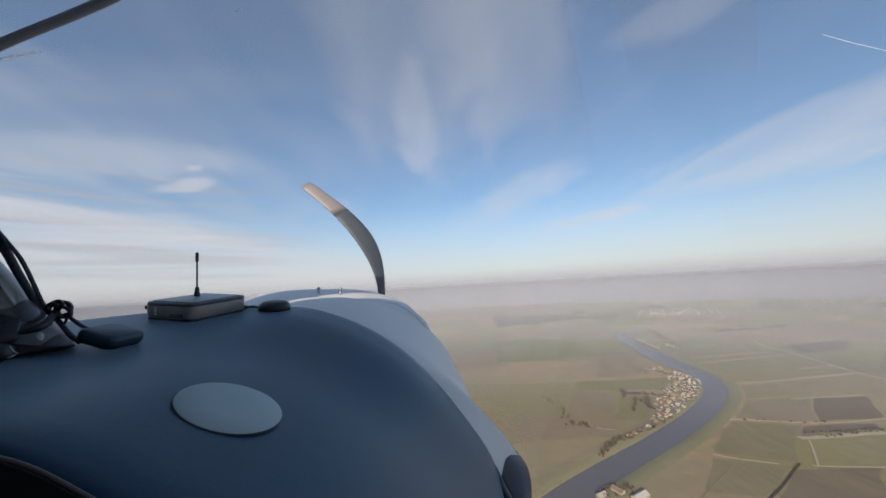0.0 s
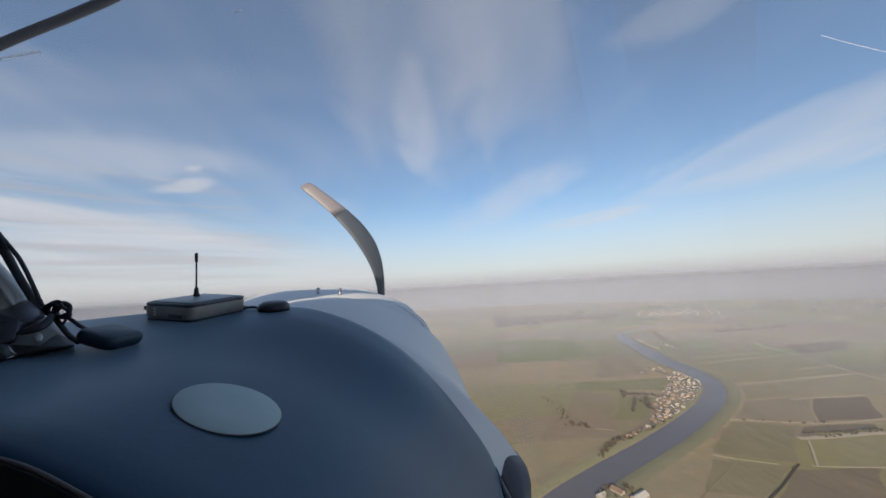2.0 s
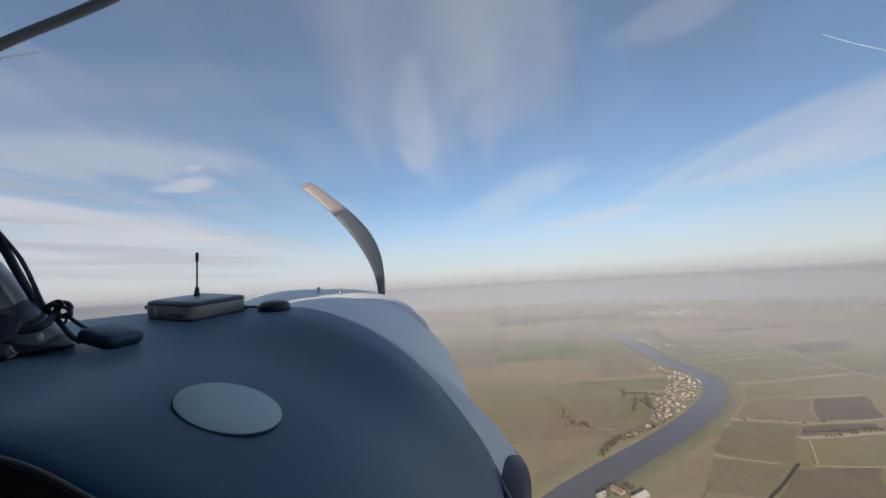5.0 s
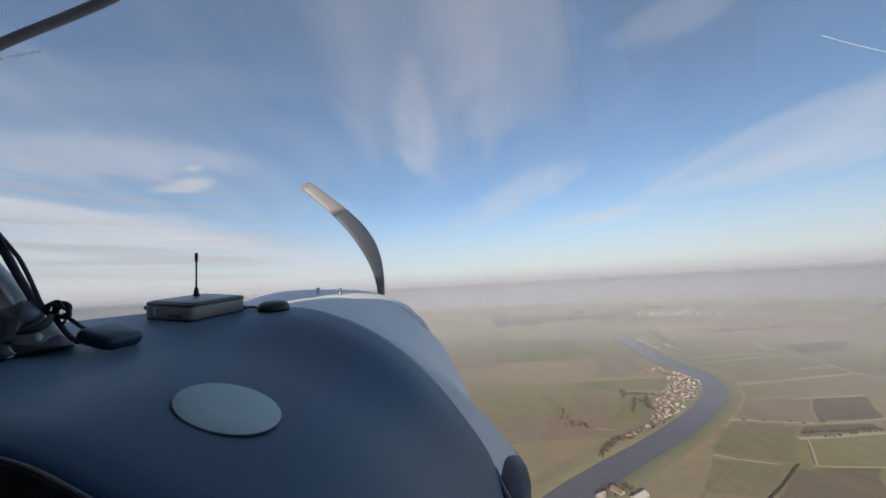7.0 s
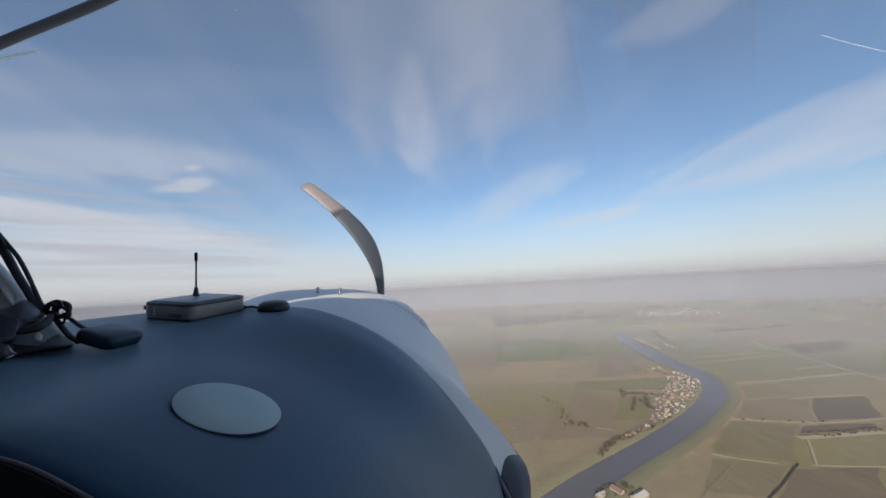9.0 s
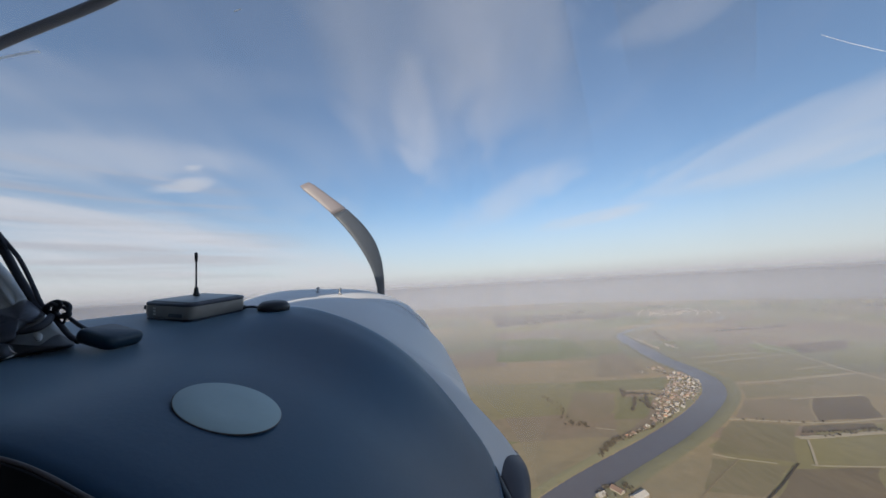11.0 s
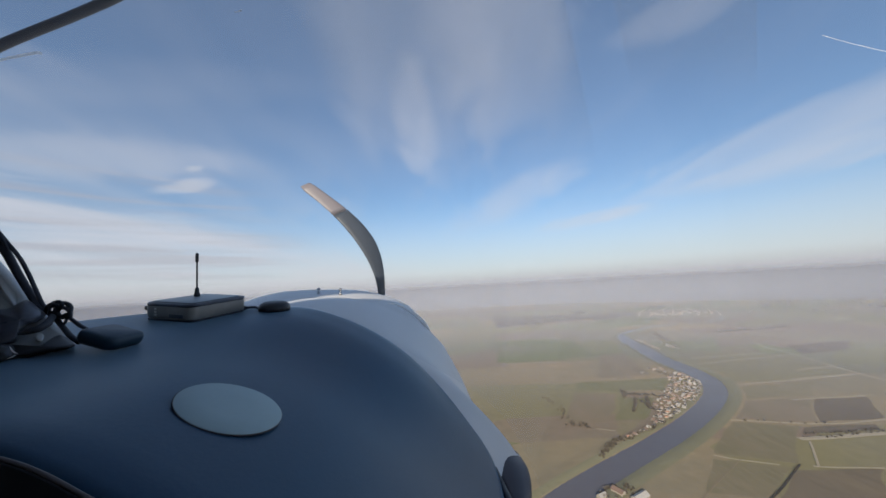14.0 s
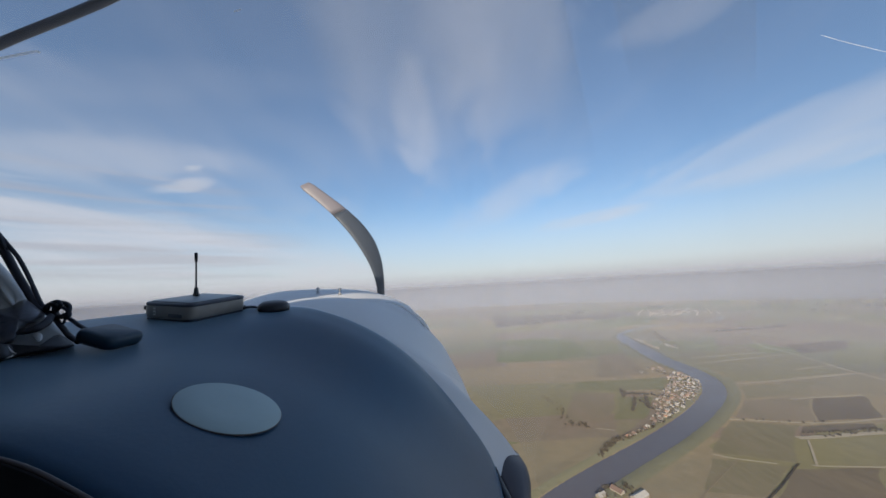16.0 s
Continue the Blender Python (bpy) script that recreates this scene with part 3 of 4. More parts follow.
thicket("far_wood", [(r_ * math.sin(radians(a_)), r_ * math.cos(radians(a_)), rnd.uniform(.7, 1.3)) for r_, a_ in [(rnd.uniform(3950, 4750), rnd.uniform(43, 68)) for _ in range(700)]], "dark woods on the horizon", size=18, seed=12, twigs=14)


def house(length, depth, eaves, ridge, roof_material, wall_material=WALLS):
    """A small house: walls, pitched roof with overhang, chimney, door and windows."""
    ob = thing("house", Matrix(), "small rendered village house with a pitched roof", "house", "houses of the riverside villages")
    bm = bmesh.new()
    x, y = length / 2, depth / 2
    v = [bm.verts.new(p) for p in ((-x, -y, -1), (x, -y, -1), (x, y, -1), (-x, y, -1), (-x, -y, eaves), (x, -y, eaves), (x, y, eaves), (-x, y, eaves), (-x, 0, ridge), (x, 0, ridge))]
    for f in ((0, 1, 5, 4), (2, 3, 7, 6), (1, 2, 6, 9, 5), (3, 0, 4, 8, 7), (3, 2, 1, 0)):
        bm.faces.new([v[i] for i in f])
    wall = part("wall", bm, wall_material, ob, smooth=False)
    rise = (ridge - eaves) / y
    ro = grid_sheet([[(-x - .4, -y - .5, eaves - .5 * rise + .12), (x + .4, -y - .5, eaves - .5 * rise + .12)], [(-x - .4, 0, ridge + .12), (x + .4, 0, ridge + .12)],
                     [(-x - .4, y + .5, eaves - .5 * rise + .12), (x + .4, y + .5, eaves - .5 * rise + .12)]], thick=0.18)
    roof = part("roof", ro, roof_material, ob, smooth=False)
    part("chimney", box(bmesh.new(), x * .3, x * .3 + .7, -.35, .35, ridge - .8, ridge + .9), WALLS, roof, smooth=False)
    for sx in (-.55, 0.0, .55):
        part("window", box(bmesh.new(), x * sx - .6, x * sx + .6, -y - .05, -y + .02, eaves - 1.9, eaves - .7), PANEL, wall, smooth=False)
    return ob


patterns = [house(9.0, 5.6, 2.6, 4.9, ROOFS), house(7.6, 5.8, 3.1, 5.4, SLATE, LIMEWASH), house(10.5, 5.4, 2.5, 4.7, DARKROOF), house(7.0, 5.2, 2.6, 4.8, RUST, LIMEWASH), house(9.5, 5.2, 2.5, 4.6, DARKROOF, LIMEWASH), house(8.2, 5.6, 2.6, 4.9, ROOFS)]
halls = [house(17, 10, 4.5, 7.0, SLATE), house(13, 9, 5.0, 8.0, ROOFS, LIMEWASH), house(15, 9, 4.0, 6.5, RUST)]
placed = []


def settle(cx, cy, rnd, apart, turn, kinds=patterns):
    if any(math.hypot(cx - a, cy - b) < apart for a, b in placed):
        return
    placed.append((cx, cy))
    base = rnd.choice(kinds)
    copy_thing(base, pose(cx, cy, max(ground_height(cx, cy), 0), 0, 0, turn + rnd.choice((0, 90, 90, 180)) + rnd.gauss(0, 9)))


rnd = random.Random(11)
# main village, in lanes parallel to the inner bank; it thins out at both ends
bank = [(365, 730), (436, 773), (525, 830), (605, 893), (683, 959), (749, 1037), (772, 1106), (772, 1161)]
bank_line = curve_points([(x, y, 0) for x, y in bank], 9)
for lane in range(7):
    for i, p in enumerate(bank_line):
        t = i / (len(bank_line) - 1)
        depth_in = lane * 11.5
        if depth_in > 6 + 66 * sm((t - .06) * 2.0) * (1 - .6 * sm((t - .8) * 5)) or rnd.random() < 0.08:
            continue
        d = (bank_line[min(i + 1, len(bank_line) - 1)] - bank_line[max(i - 1, 0)]).normalized()
        q = p + Vector((-d.y, d.x, 0)) * depth_in
        settle(q.x + rnd.uniform(-4, 4), q.y + rnd.uniform(-4, 4), rnd, 11.2, math.degrees(math.atan2(d.y, d.x)))
# hamlets: middle, spread, count, gap
for hx, hy, sx, sy, count, gap in ((662, 1185, 14, 6, 5, 13), (738, 1205, 14, 22, 12, 13), (905, 1300, 0, 0, 0, 13), (1840, 2800, 110, 90, 45, 26), (2050, 3000, 170, 150, 45, 30), (2080, 2830, 90, 30, 12, 30), (2450, 3700, 110, 70, 14, 34)):
    for i in range(count):
        settle(rnd.gauss(hx, sx), rnd.gauss(hy, sy), rnd, gap, 20, patterns if hy < 1500 else halls)
for line_ in ([(978, 1783), (967, 1700), (939, 1586), (936, 1532)], [(1018, 1635), (1016, 1576), (1017, 1521)]):
    for p in curve_points([(x, y, 0) for x, y in line_], 11):
        settle(p.x + rnd.uniform(4, 22), p.y + rnd.uniform(-14, 14), rnd, 14, 100)
for p in patterns + halls:
    for o in (*p.children_recursive, p):
        bpy.data.objects.remove(o)

# farmstead with a pale barn by the river


def barn(m, length, depth, eaves, ridge, material_, label):
    ob = thing("barn", m, label, "barn", "farm buildings")
    x, y = length / 2, depth / 2
    bm = bmesh.new()
    v = [bm.verts.new(p) for p in ((-x, -y, -.5), (x, -y, -.5), (x, y, -.5), (-x, y, -.5), (-x, -y, eaves), (x, -y, eaves), (x, y, eaves), (-x, y, eaves), (-x, 0, ridge), (x, 0, ridge))]
    for f in ((0, 1, 5, 4), (2, 3, 7, 6), (1, 2, 6, 9, 5), (3, 0, 4, 8, 7), (3, 2, 1, 0)):
        bm.faces.new([v[i] for i in f])
    part("wall", bm, WALLS, ob, smooth=False)
    part("roof", grid_sheet([[(-x - .5, -y - .6, eaves - .1), (x + .5, -y - .6, eaves - .1)], [(-x - .5, 0, ridge + .15), (x + .5, 0, ridge + .15)], [(-x - .5, y + .6, eaves - .1), (x + .5, y + .6, eaves - .1)]], thick=.2), material_, ob, smooth=False)
    part("door", box(bmesh.new(), x - .02, x + .08, -2, 2, 0, 4), PANEL, ob, "dark barn door", smooth=False)
    return ob


barn(pose(279, 541, 0.1, 0, 0, 28), 27, 13, 5, 8.5, SLATE, "long farm barn with a pale metal roof")
barn(pose(255, 559, 0.1, 0, 0, 118), 19, 11, 4.5, 8, ROOFS, "smaller farm barn with a red-brown roof")
barn(pose(225, 550, 0.1, 0, 0, 25), 14, 9, 4, 7.5, SLATE, "farmhouse with a grey roof beside the barns")
gardens = [(x + rnd.uniform(-9, 9), y + rnd.uniform(-9, 9), rnd.uniform(.5, 1.1)) for x, y in placed if y < 1900 for _ in range(4)]
thicket("garden_bushes", gardens, "bare garden trees between the houses", size=3.6, seed=41, twigs=16)
thicket("scrub", [(rnd.uniform(225, 291), rnd.uniform(542, 581), rnd.uniform(.5, 1)) for _ in range(30)], "bare trees round the farmyard", size=7, seed=31)

def haze_bank(r_, thick, low_, high_, top_, tone):
    arc = [radians(-105 + 235 * i / 72) for i in range(73)]
    rows_ = [[(r_ * math.sin(a), r_ * math.cos(a), h) for a in arc] for h in (-6, 60, 120, 180, 240, 300, 350, 390)]
    solid("haze_bank", grid_sheet(rows_), haze_air("haze_%d" % r_, thick, low_, high_, top_, tone), "thin pale winter haze over the plain", "haze", "structure")


# haze lying over the plain
for r_, thick, tone in ((850, 0.11, 0.43), (1400, 0.20, 0.42), (2400, 0.20, 0.22), (3300, 0.28, 0.16)):
    haze_bank(r_, thick, 154, 290, 380, (tone * 0.99, tone, tone * 1.12))
haze_bank(4400, 0.88, 15, 290, 350, (0.122, 0.126, 0.150))

# ================= aircraft =================
plane = thing("light_aircraft", AIR, "white light aircraft seen from its cockpit, in flight", "aircraft")


def P(x, y, z):
    return Vector((x * S, y * S, z * S))


def Q(px, py, depth):
    """Tangent coordinates right of and above the nose line, at a depth ahead."""
    return Vector((px * depth * S, depth * S, py * depth * S))


# the glare shield is a dome: level over the middle, falling away to the right


def dome_z(x, y):
    fall = -0.126 * (y - 0.2585) * (1 - sm((y - 0.33) / 0.2)) if y > 0 else 0.0
    return -0.100 - 1.8 * max(0.0, x + 0.275) ** 2 - 0.15 * max(0.0, -0.42 - x) ** 1.6 + fall * sm((x + 0.36) / 0.16)


# rim, from the near right round the front to the far left, and the aft edge (x, y)
RIMLINE = [(0.115, 0.10, 0), (0.108, 0.25, 0), (0.100, 0.36, 0), (0.090, 0.45, 0), (0.079, 0.535, 0), (0.050, 0.565, 0), (0.0155, 0.58, 0), (-0.040, 0.597, 0), (-0.085, 0.605, 0), (-0.182, 0.604, 0),
           (-0.250, 0.610, 0), (-0.35, 0.602, 0), (-0.46, 0.56, 0), (-0.56, 0.50, 0), (-0.64, 0.43, 0), (-0.70, 0.36, 0)]
AFT = [(0.110, 0.09, 0), (0.0, 0.128, 0), (-0.10, 0.1455, 0), (-0.1575, 0.1500, 0), (-0.2064, 0.1550, 0), (-0.28, 0.162, 0), (-0.40, 0.17, 0), (-0.60, 0.18, 0)]
RIMLINE = [(x, y, dome_z(x, y)) for x, y, _ in RIMLINE]
AFT = [(x, y, dome_z(x, y)) for x, y, _ in AFT]
N_ACROSS, N_DEEP = 96, 40


def even(points, n):
    line = curve_points(points, 16)
    run = [0.0]
    for a, b in zip(line, line[1:]):
        run.append(run[-1] + (b - a).length)
    out, j = [], 0
    for i in range(n + 1):
        want = run[-1] * i / n
        while j < len(run) - 2 and run[j + 1] < want:
            j += 1
        f = (want - run[j]) / max(run[j + 1] - run[j], 1e-9)
        out.append(line[j].lerp(line[j + 1], min(max(f, 0), 1)))
    return out


rim, aft = even(RIMLINE, N_ACROSS), even(AFT, N_ACROSS)
dash_rows = []
for i in range(N_DEEP + 1):
    s = i / N_DEEP
    row = []
    for a, b in zip(aft, rim):
        p = a.lerp(b, s)
        p.z = dome_z(p.x, p.y) - 0.010 * max(0.0, (s - 0.93) / 0.07) ** 2 - 0.006 * max(0.0, (0.06 - s) / 0.06) ** 2
        row.append(P(*p))
    dash_rows.append(row)
part("glare_shield", grid_sheet(dash_rows, thick=0.004), DASH, plane, "dark blue-grey leatherette glare shield")
part("edge_trim", tube([P(p[0], p[1] - 0.0005, p[2] - 0.0015) for p in AFT], 0.0016, 8), RIM, plane, "rolled aft edge of the glare shield")
low = [[P(p[0], p[1] - 0.0012, p[2] - 0.0015) for p in aft], [P(p[0] + .02, p[1] - 0.05, p[2] - 0.12) for p in aft], [P(p[0] + .02, p[1] - .05, p[2] - .5) for p in aft]]
part("instrument_panel", grid_sheet(low, thick=0.003), PANEL, plane, "black instrument panel face")
part("screw", lathe([(0.0030, 0.0), (0.0030, 0.0008), (0.0022, 0.0014), (0.0006, 0.0015)], 12), STEEL, plane, "small panel screw").matrix_local = Matrix.Translation(Q(-1.212, -.735, .150)) @ pose(0, 0, 0, 70, 0, 0)

# engine cowling: rings across the nose, right side fitted to its outline
RINGS = [  # y, right x and z of the shoulder, crown z, middle x
    (-0.05, 0.120, -0.420, -0.320, -0.29), (0.20, 0.100, -0.420, -0.300, -0.28), (0.46, 0.092, -0.400, -0.190, -0.28), (0.58, 0.131, -0.360, -0.148, -0.29), (0.70, 0.074, -0.350, -0.136, -0.31), (0.80, 0.063, -0.351, -0.136, -0.325), (0.90, 0.047, -0.342, -0.138, -0.34), (0.97, 0.026, -0.323, -0.142, -0.35),
    (1.035, 0.002, -0.300, -0.148, -0.36), (1.062, -0.016, -0.294, -0.156, -0.365), (1.075, -0.034, -0.300, -0.162, -0.368), (1.078, -0.060, -0.31, -0.17, -0.37)]
NOSE = [(0.94, -0.090, -0.300, -0.165, -0.355), (1.02, -0.052, -0.290, -0.155, -0.365), (1.09, -0.048, -0.293, -0.152, -0.375), (1.18, -0.060, -0.284, -0.152, -0.39), (1.27, -0.098, -0.262, -0.155, -0.41), (1.36, -0.155, -0.256, -0.163, -0.425), (1.43, -0.24, -0.268, -0.176, -0.435), (1.47, -0.29, -0.30, -0.205, -0.43), (1.53, -0.30, -0.33, -0.245, -0.40), (1.56, -0.33, -0.34, -0.30, -0.36)]


def hull(rings, name, label, sides=64, cheek=0.0):
    rows_ = []
    for y, xr, zw, crown, xm in rings:
        wide, drop = xr - xm, crown - zw
        row = []
        for i in range(sides):
            f = i / sides * 2
            if f < 1:      # over the top, from the right shoulder to the left one
                u = math.cos(math.pi * f)
                fallen = (1 - cheek) * (0.86 * abs(u) ** 2.2 + 0.14 * abs(u) ** 9) + cheek * (1 - math.sqrt(max(0.0, 1 - abs(u) ** 2.4)))
                if u < 0 and cheek:      # flatter and wider on the far side
                    u *= 1.22
                    fallen = 0.25 * 0.86 * abs(u / 1.22) ** 4 + 0.75 * (1 - math.sqrt(max(0.0, 1 - abs(u / 1.22) ** 4)))
                row.append(P(xm + wide * u, y, crown - drop * fallen))
            else:          # round the belly
                a = math.pi * (f - 1)
                row.append(P(xm - wide * (1.22 if cheek and math.cos(a) > 0 else 1.0) * math.copysign(abs(math.cos(a)) ** 0.6, math.cos(a)), y, zw - 0.36 * math.sin(a) ** 0.7))
        rows_.append(row)
    bm_ = grid_sheet(rows_, True)
    bm_.verts.ensure_lookup_table()
    bm_.faces.new([bm_.verts[(len(rows_) - 1) * sides + i] for i in range(sides)])
    return part(name, bm_, PAINT, plane, label)


hull(RINGS, "fuselage_nose", "white nose section ahead of the windscreen")
hull(NOSE, "engine_cowling", "white engine cowling with rounded cheeks", cheek=0.75)
# the bright rim highlight of the cheek, built as a white tube
part("cowling_lip", tube([Q(-.172, -.160, 1.045), Q(-.140, -.164, 1.045), Q(-.113, -.176, 1.045), Q(-.069, -.209, 1.045), Q(-.047, -.239, 1.045), Q(-.042, -.262, 1.045), Q(-.050, -.280, 1.05)], [.001, .004, .007, .008, .008, .006, .001], 12), HIGHLIGHT_WHITE, plane, "white lip drawn as the highlight round the cowling cheek")
# fairing at the windscreen foot, its shade put into the dark colour: a bulged panel from the rim outwards, with a black
# seal in the gap
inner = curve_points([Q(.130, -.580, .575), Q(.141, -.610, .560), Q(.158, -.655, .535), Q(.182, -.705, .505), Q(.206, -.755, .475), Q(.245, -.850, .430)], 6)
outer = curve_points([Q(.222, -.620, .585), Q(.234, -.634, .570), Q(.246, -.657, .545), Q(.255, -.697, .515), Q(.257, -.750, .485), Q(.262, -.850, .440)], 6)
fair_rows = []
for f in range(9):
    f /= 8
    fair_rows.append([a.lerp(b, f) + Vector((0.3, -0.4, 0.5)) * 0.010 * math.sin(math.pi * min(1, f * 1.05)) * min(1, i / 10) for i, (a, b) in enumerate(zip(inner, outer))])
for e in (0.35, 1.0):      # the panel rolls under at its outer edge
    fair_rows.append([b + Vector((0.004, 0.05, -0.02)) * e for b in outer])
part("side_fairing", grid_sheet(fair_rows, thick=0.004), SHADE, plane, "fairing beside the windscreen foot, coloured dark for its shade")
part("fairing_edge", tube([Q(.131, -.578, .574), Q(.165, -.588, .578), Q(.200, -.603, .582), Q(.229, -.618, .585)], [.0012, .0022, .0024, .0010], 8), PAINT, plane, "white upper edge of the fairing")
part("rubber_seal", tube([Q(.140, -.612, .545), Q(.158, -.662, .515), Q(.178, -.712, .485), Q(.196, -.752, .458), Q(.235, -.850, .410)], [0.002, 0.004, 0.006, 0.007, 0.007], 10), BLACK, plane, "black rubber seal along the glare shield")
# propeller, standing still
hub = P(-0.300, 1.60, -0.345)
prop = part("propeller", lathe([(0.004, 0.26), (0.05, 0.22), (0.085, 0.13), (0.10, 0.02), (0.10, 0.0)][::-1]), PAINT, plane, "white spinner and grey two-bladed propeller")
PROP_AT = Matrix.Translation(hub + Vector((0, -0.03, 0))) @ pose(0, 0, 0, -90, 0, 0)
prop.matrix_basis = PROP_AT


def blade(turn, name="blade"):
    rows_ = []
    for i in range(25):
        s = i / 24
        r = 0.08 + 0.82 * s
        chord = 0.050 + 0.055 * sm(s * 2.2) - 0.035 * sm((s - 0.45) / 0.55)
        chord *= 1.0 if s < 0.96 else 0.8
        pitch_ = radians(52 - 34 * s)
        bend = -0.15 * math.sin(math.pi * ((s + 0.08) / 1.08) ** 0.85)     # swept like a scimitar
        row = []
        for j in range(14):
            a = 2 * math.pi * j / 14
            cx, cz = chord / 2 * math.cos(a), (0.012 - 0.007 * s) * math.sin(a)
            row.append((cx * math.cos(pitch_) - cz * math.sin(pitch_) - bend, cx * math.sin(pitch_) + cz * math.cos(pitch_), r))
        rows_.append(row)
    cut = 17
    out = []
    for rr in (rows_[:cut + 1], rows_[cut:]):
        bm_ = grid_sheet(rr, True)
        bm_.verts.ensure_lookup_table()
        bm_.faces.new([bm_.verts[i] for i in range(14)][::-1])
        bm_.faces.new([bm_.verts[(len(rr) - 1) * 14 + i] for i in range(14)])
        out.append(bm_)
    b_ = part(name, out[0], PROP, prop, "dark grey propeller blade")
    b_.matrix_parent_inverse = PROP_AT.inverted()
    b_.matrix_basis = Matrix.Translation(hub) @ pose(0, 0, 0, 0, turn, 0)
    part("blade_tip", out[1], TIP, b_, "blade tip, paler and pinkish for the sunlight on it")
    return b_


blade(-29)
blade(151)
# small fasteners standing on the cowling
for x, y, zz in ((-0.430, 1.15, -0.150), (-0.345, 1.12, -0.148)):
    part("fastener", lathe([(0.006, -0.006), (0.006, 0.004), (0.003, 0.005), (0.003, 0.012), (0.007, 0.014), (0.007, 0.02), (0.004, 0.022)], 12), STEEL, plane, "small steel fastener").matrix_local = Matrix.Translation(P(x, y, zz))
# canopy: front arch, glass and the closed cabin behind the seats
part("canopy_bow", tube([P(-0.78, 0.50, 0.25), P(-0.663, 0.50, 0.307), P(-0.553, 0.50, 0.352), P(-0.482, 0.50, 0.384), P(-0.40, 0.495, 0.425), P(-0.25, 0.48, 0.455), P(0.0, 0.44, 0.47)], 0.0085, 12, 0.8), GREYBAR, plane, "grey canopy frame tube")
glass_rows = []
foot = even([(0.20, -0.10, -0.36), (0.17, 0.10, -0.36), (0.135, 0.36, -0.33), (0.10, 0.56, -0.28), (-0.05, 0.62, -0.20), (-0.25, 0.635, -0.11), (-0.46, 0.60, -0.12), (-0.62, 0.47, -0.14), (-0.74, 0.20, -0.25), (-0.80, -0.10, -0.36)], N_ACROSS)
for s in range(9):
    f = s / 8
    row = []
    for i, b in enumerate(foot):
        t = i / N_ACROSS
        top = Vector((0.22 - 1.02 * t, -0.10 + 0.45 * math.sin(math.pi * t) ** 0.6, 0.30 + 0.34 * math.sin(math.pi * t)))
        p = b.lerp(top, f)
        p += Vector((b.x + 0.3, b.y - 0.1, 0)).normalized() * 0.10 * math.sin(math.pi * f)
        row.append(P(*p))
    glass_rows.append(row)
part("windscreen", grid_sheet(glass_rows), GLASS, plane, "clear curved acrylic windscreen").visible_shadow = False
# thin white bars drawn in place of bright reflections on the acrylic
for pts, r_ in (([Q(-1.345, .566, .45), Q(-1.29, .578, .45), Q(-1.22, .591, .45), Q(-1.208, .589, .45)], .0019), ([Q(1.135, .642, .45), Q(1.22, .618, .45), Q(1.33, .592, .45)], .00032), ([Q(-.625, .712, .45), Q(-.605, .718, .45)], .0009)):
    part("scratch", tube(pts, r_, 8), GLINT, plane, "pale bar drawn as a glint on the acrylic")
cabin_rows = []
for y, wide, high, mid_z in ((-0.05, 0.515, 0.60, -0.11), (-0.35, 0.525, 0.62, -0.11), (-0.75, 0.50, 0.60, -0.10), (-1.2, 0.40, 0.46, -0.10), (-1.8, 0.26, 0.30, -0.08), (-2.3, 0.16, 0.18, -0.06), (-2.36, 0.02, 0.02, -0.06)):
    row = []
    for i in range(48):
        a = 2 * math.pi * i / 48
        row.append(P(-0.29 + wide * math.copysign(abs(math.cos(a)) ** 0.75, math.cos(a)), y, mid_z + high * math.copysign(abs(math.sin(a)) ** 0.75, math.sin(a))))
    cabin_rows.append(row)
part("cabin_shell", grid_sheet(cabin_rows, True, thick=0.03), CABIN, plane, "grey lined cabin behind the windscreen")
# unseen panel overhead, added to cut the sky light on the dash
roof_blocker_rows = []
for i in range(7):      # it reaches farther forward on the left, to darken that side of the dash
    roof_blocker_rows.append([P(-0.32 + 0.47 * u_, -0.06 + (0.48 - 0.16 * (u_ + 1)) * i / 6, 0.56 - 0.14 * abs(u_) ** 3 - 0.02 * i / 6) for u_ in [k_ / 12 - 1 for k_ in range(25)]])
part("cabin_roof", grid_sheet(roof_blocker_rows, thick=0.012), CABIN, plane, "unseen grey roof panel, added to shade the glare shield")
# unseen plate continuing the side fairing, added to block sky from ahead left
frame_edge = [(-1.35, -.30), (-1.36, -.05), (-1.39, .12), (-1.44, .34), (-1.55, .62)]
frame_rows = [[Q(x_, y_, d_) for x_, y_ in frame_edge] + [Q(-1.8, .62, d_), Q(-1.8, -.30, d_)] for d_ in (.440, .452, .468, .480)]
part("canopy_side_frame", grid_sheet(frame_rows, True), FAIR, plane, "unseen pale side frame, added to block light from the left")
fb = bmesh.new()
fb.faces.new([fb.verts.new(p) for p in frame_rows[0]])
part("frame_liner", fb, CABIN, plane, "unseen grey face of the added side frame", smooth=False)
# unseen wall, added to keep sky light off the left of the dash
part("side_wall", box(bmesh.new(), -0.80 * S, -0.765 * S, -0.05 * S, 0.46 * S, -0.6 * S, 0.50 * S), BLOCKER, plane, "unseen dark side wall, added to block light from the left", smooth=False)

# ================= things on the glare shield =================


def on_dash(x, y, z=-0.100, turn=0.0, tilt=0.0, roll=0.0):
    return AIR @ Matrix.Translation(P(x, y, z)) @ pose(0, 0, 0, tilt, roll, turn)


tilt_up = Vector((0.3976, 0.1263, 1)).normalized()
cover = thing("round_cover", AIR @ Matrix.Translation(P(-0.1642, 0.2585, -0.1219)) @ tilt_up.to_track_quat("Z", "Y").to_matrix().to_4x4(), "pale blue-grey round cover lying on the dark glare shield", "cover")
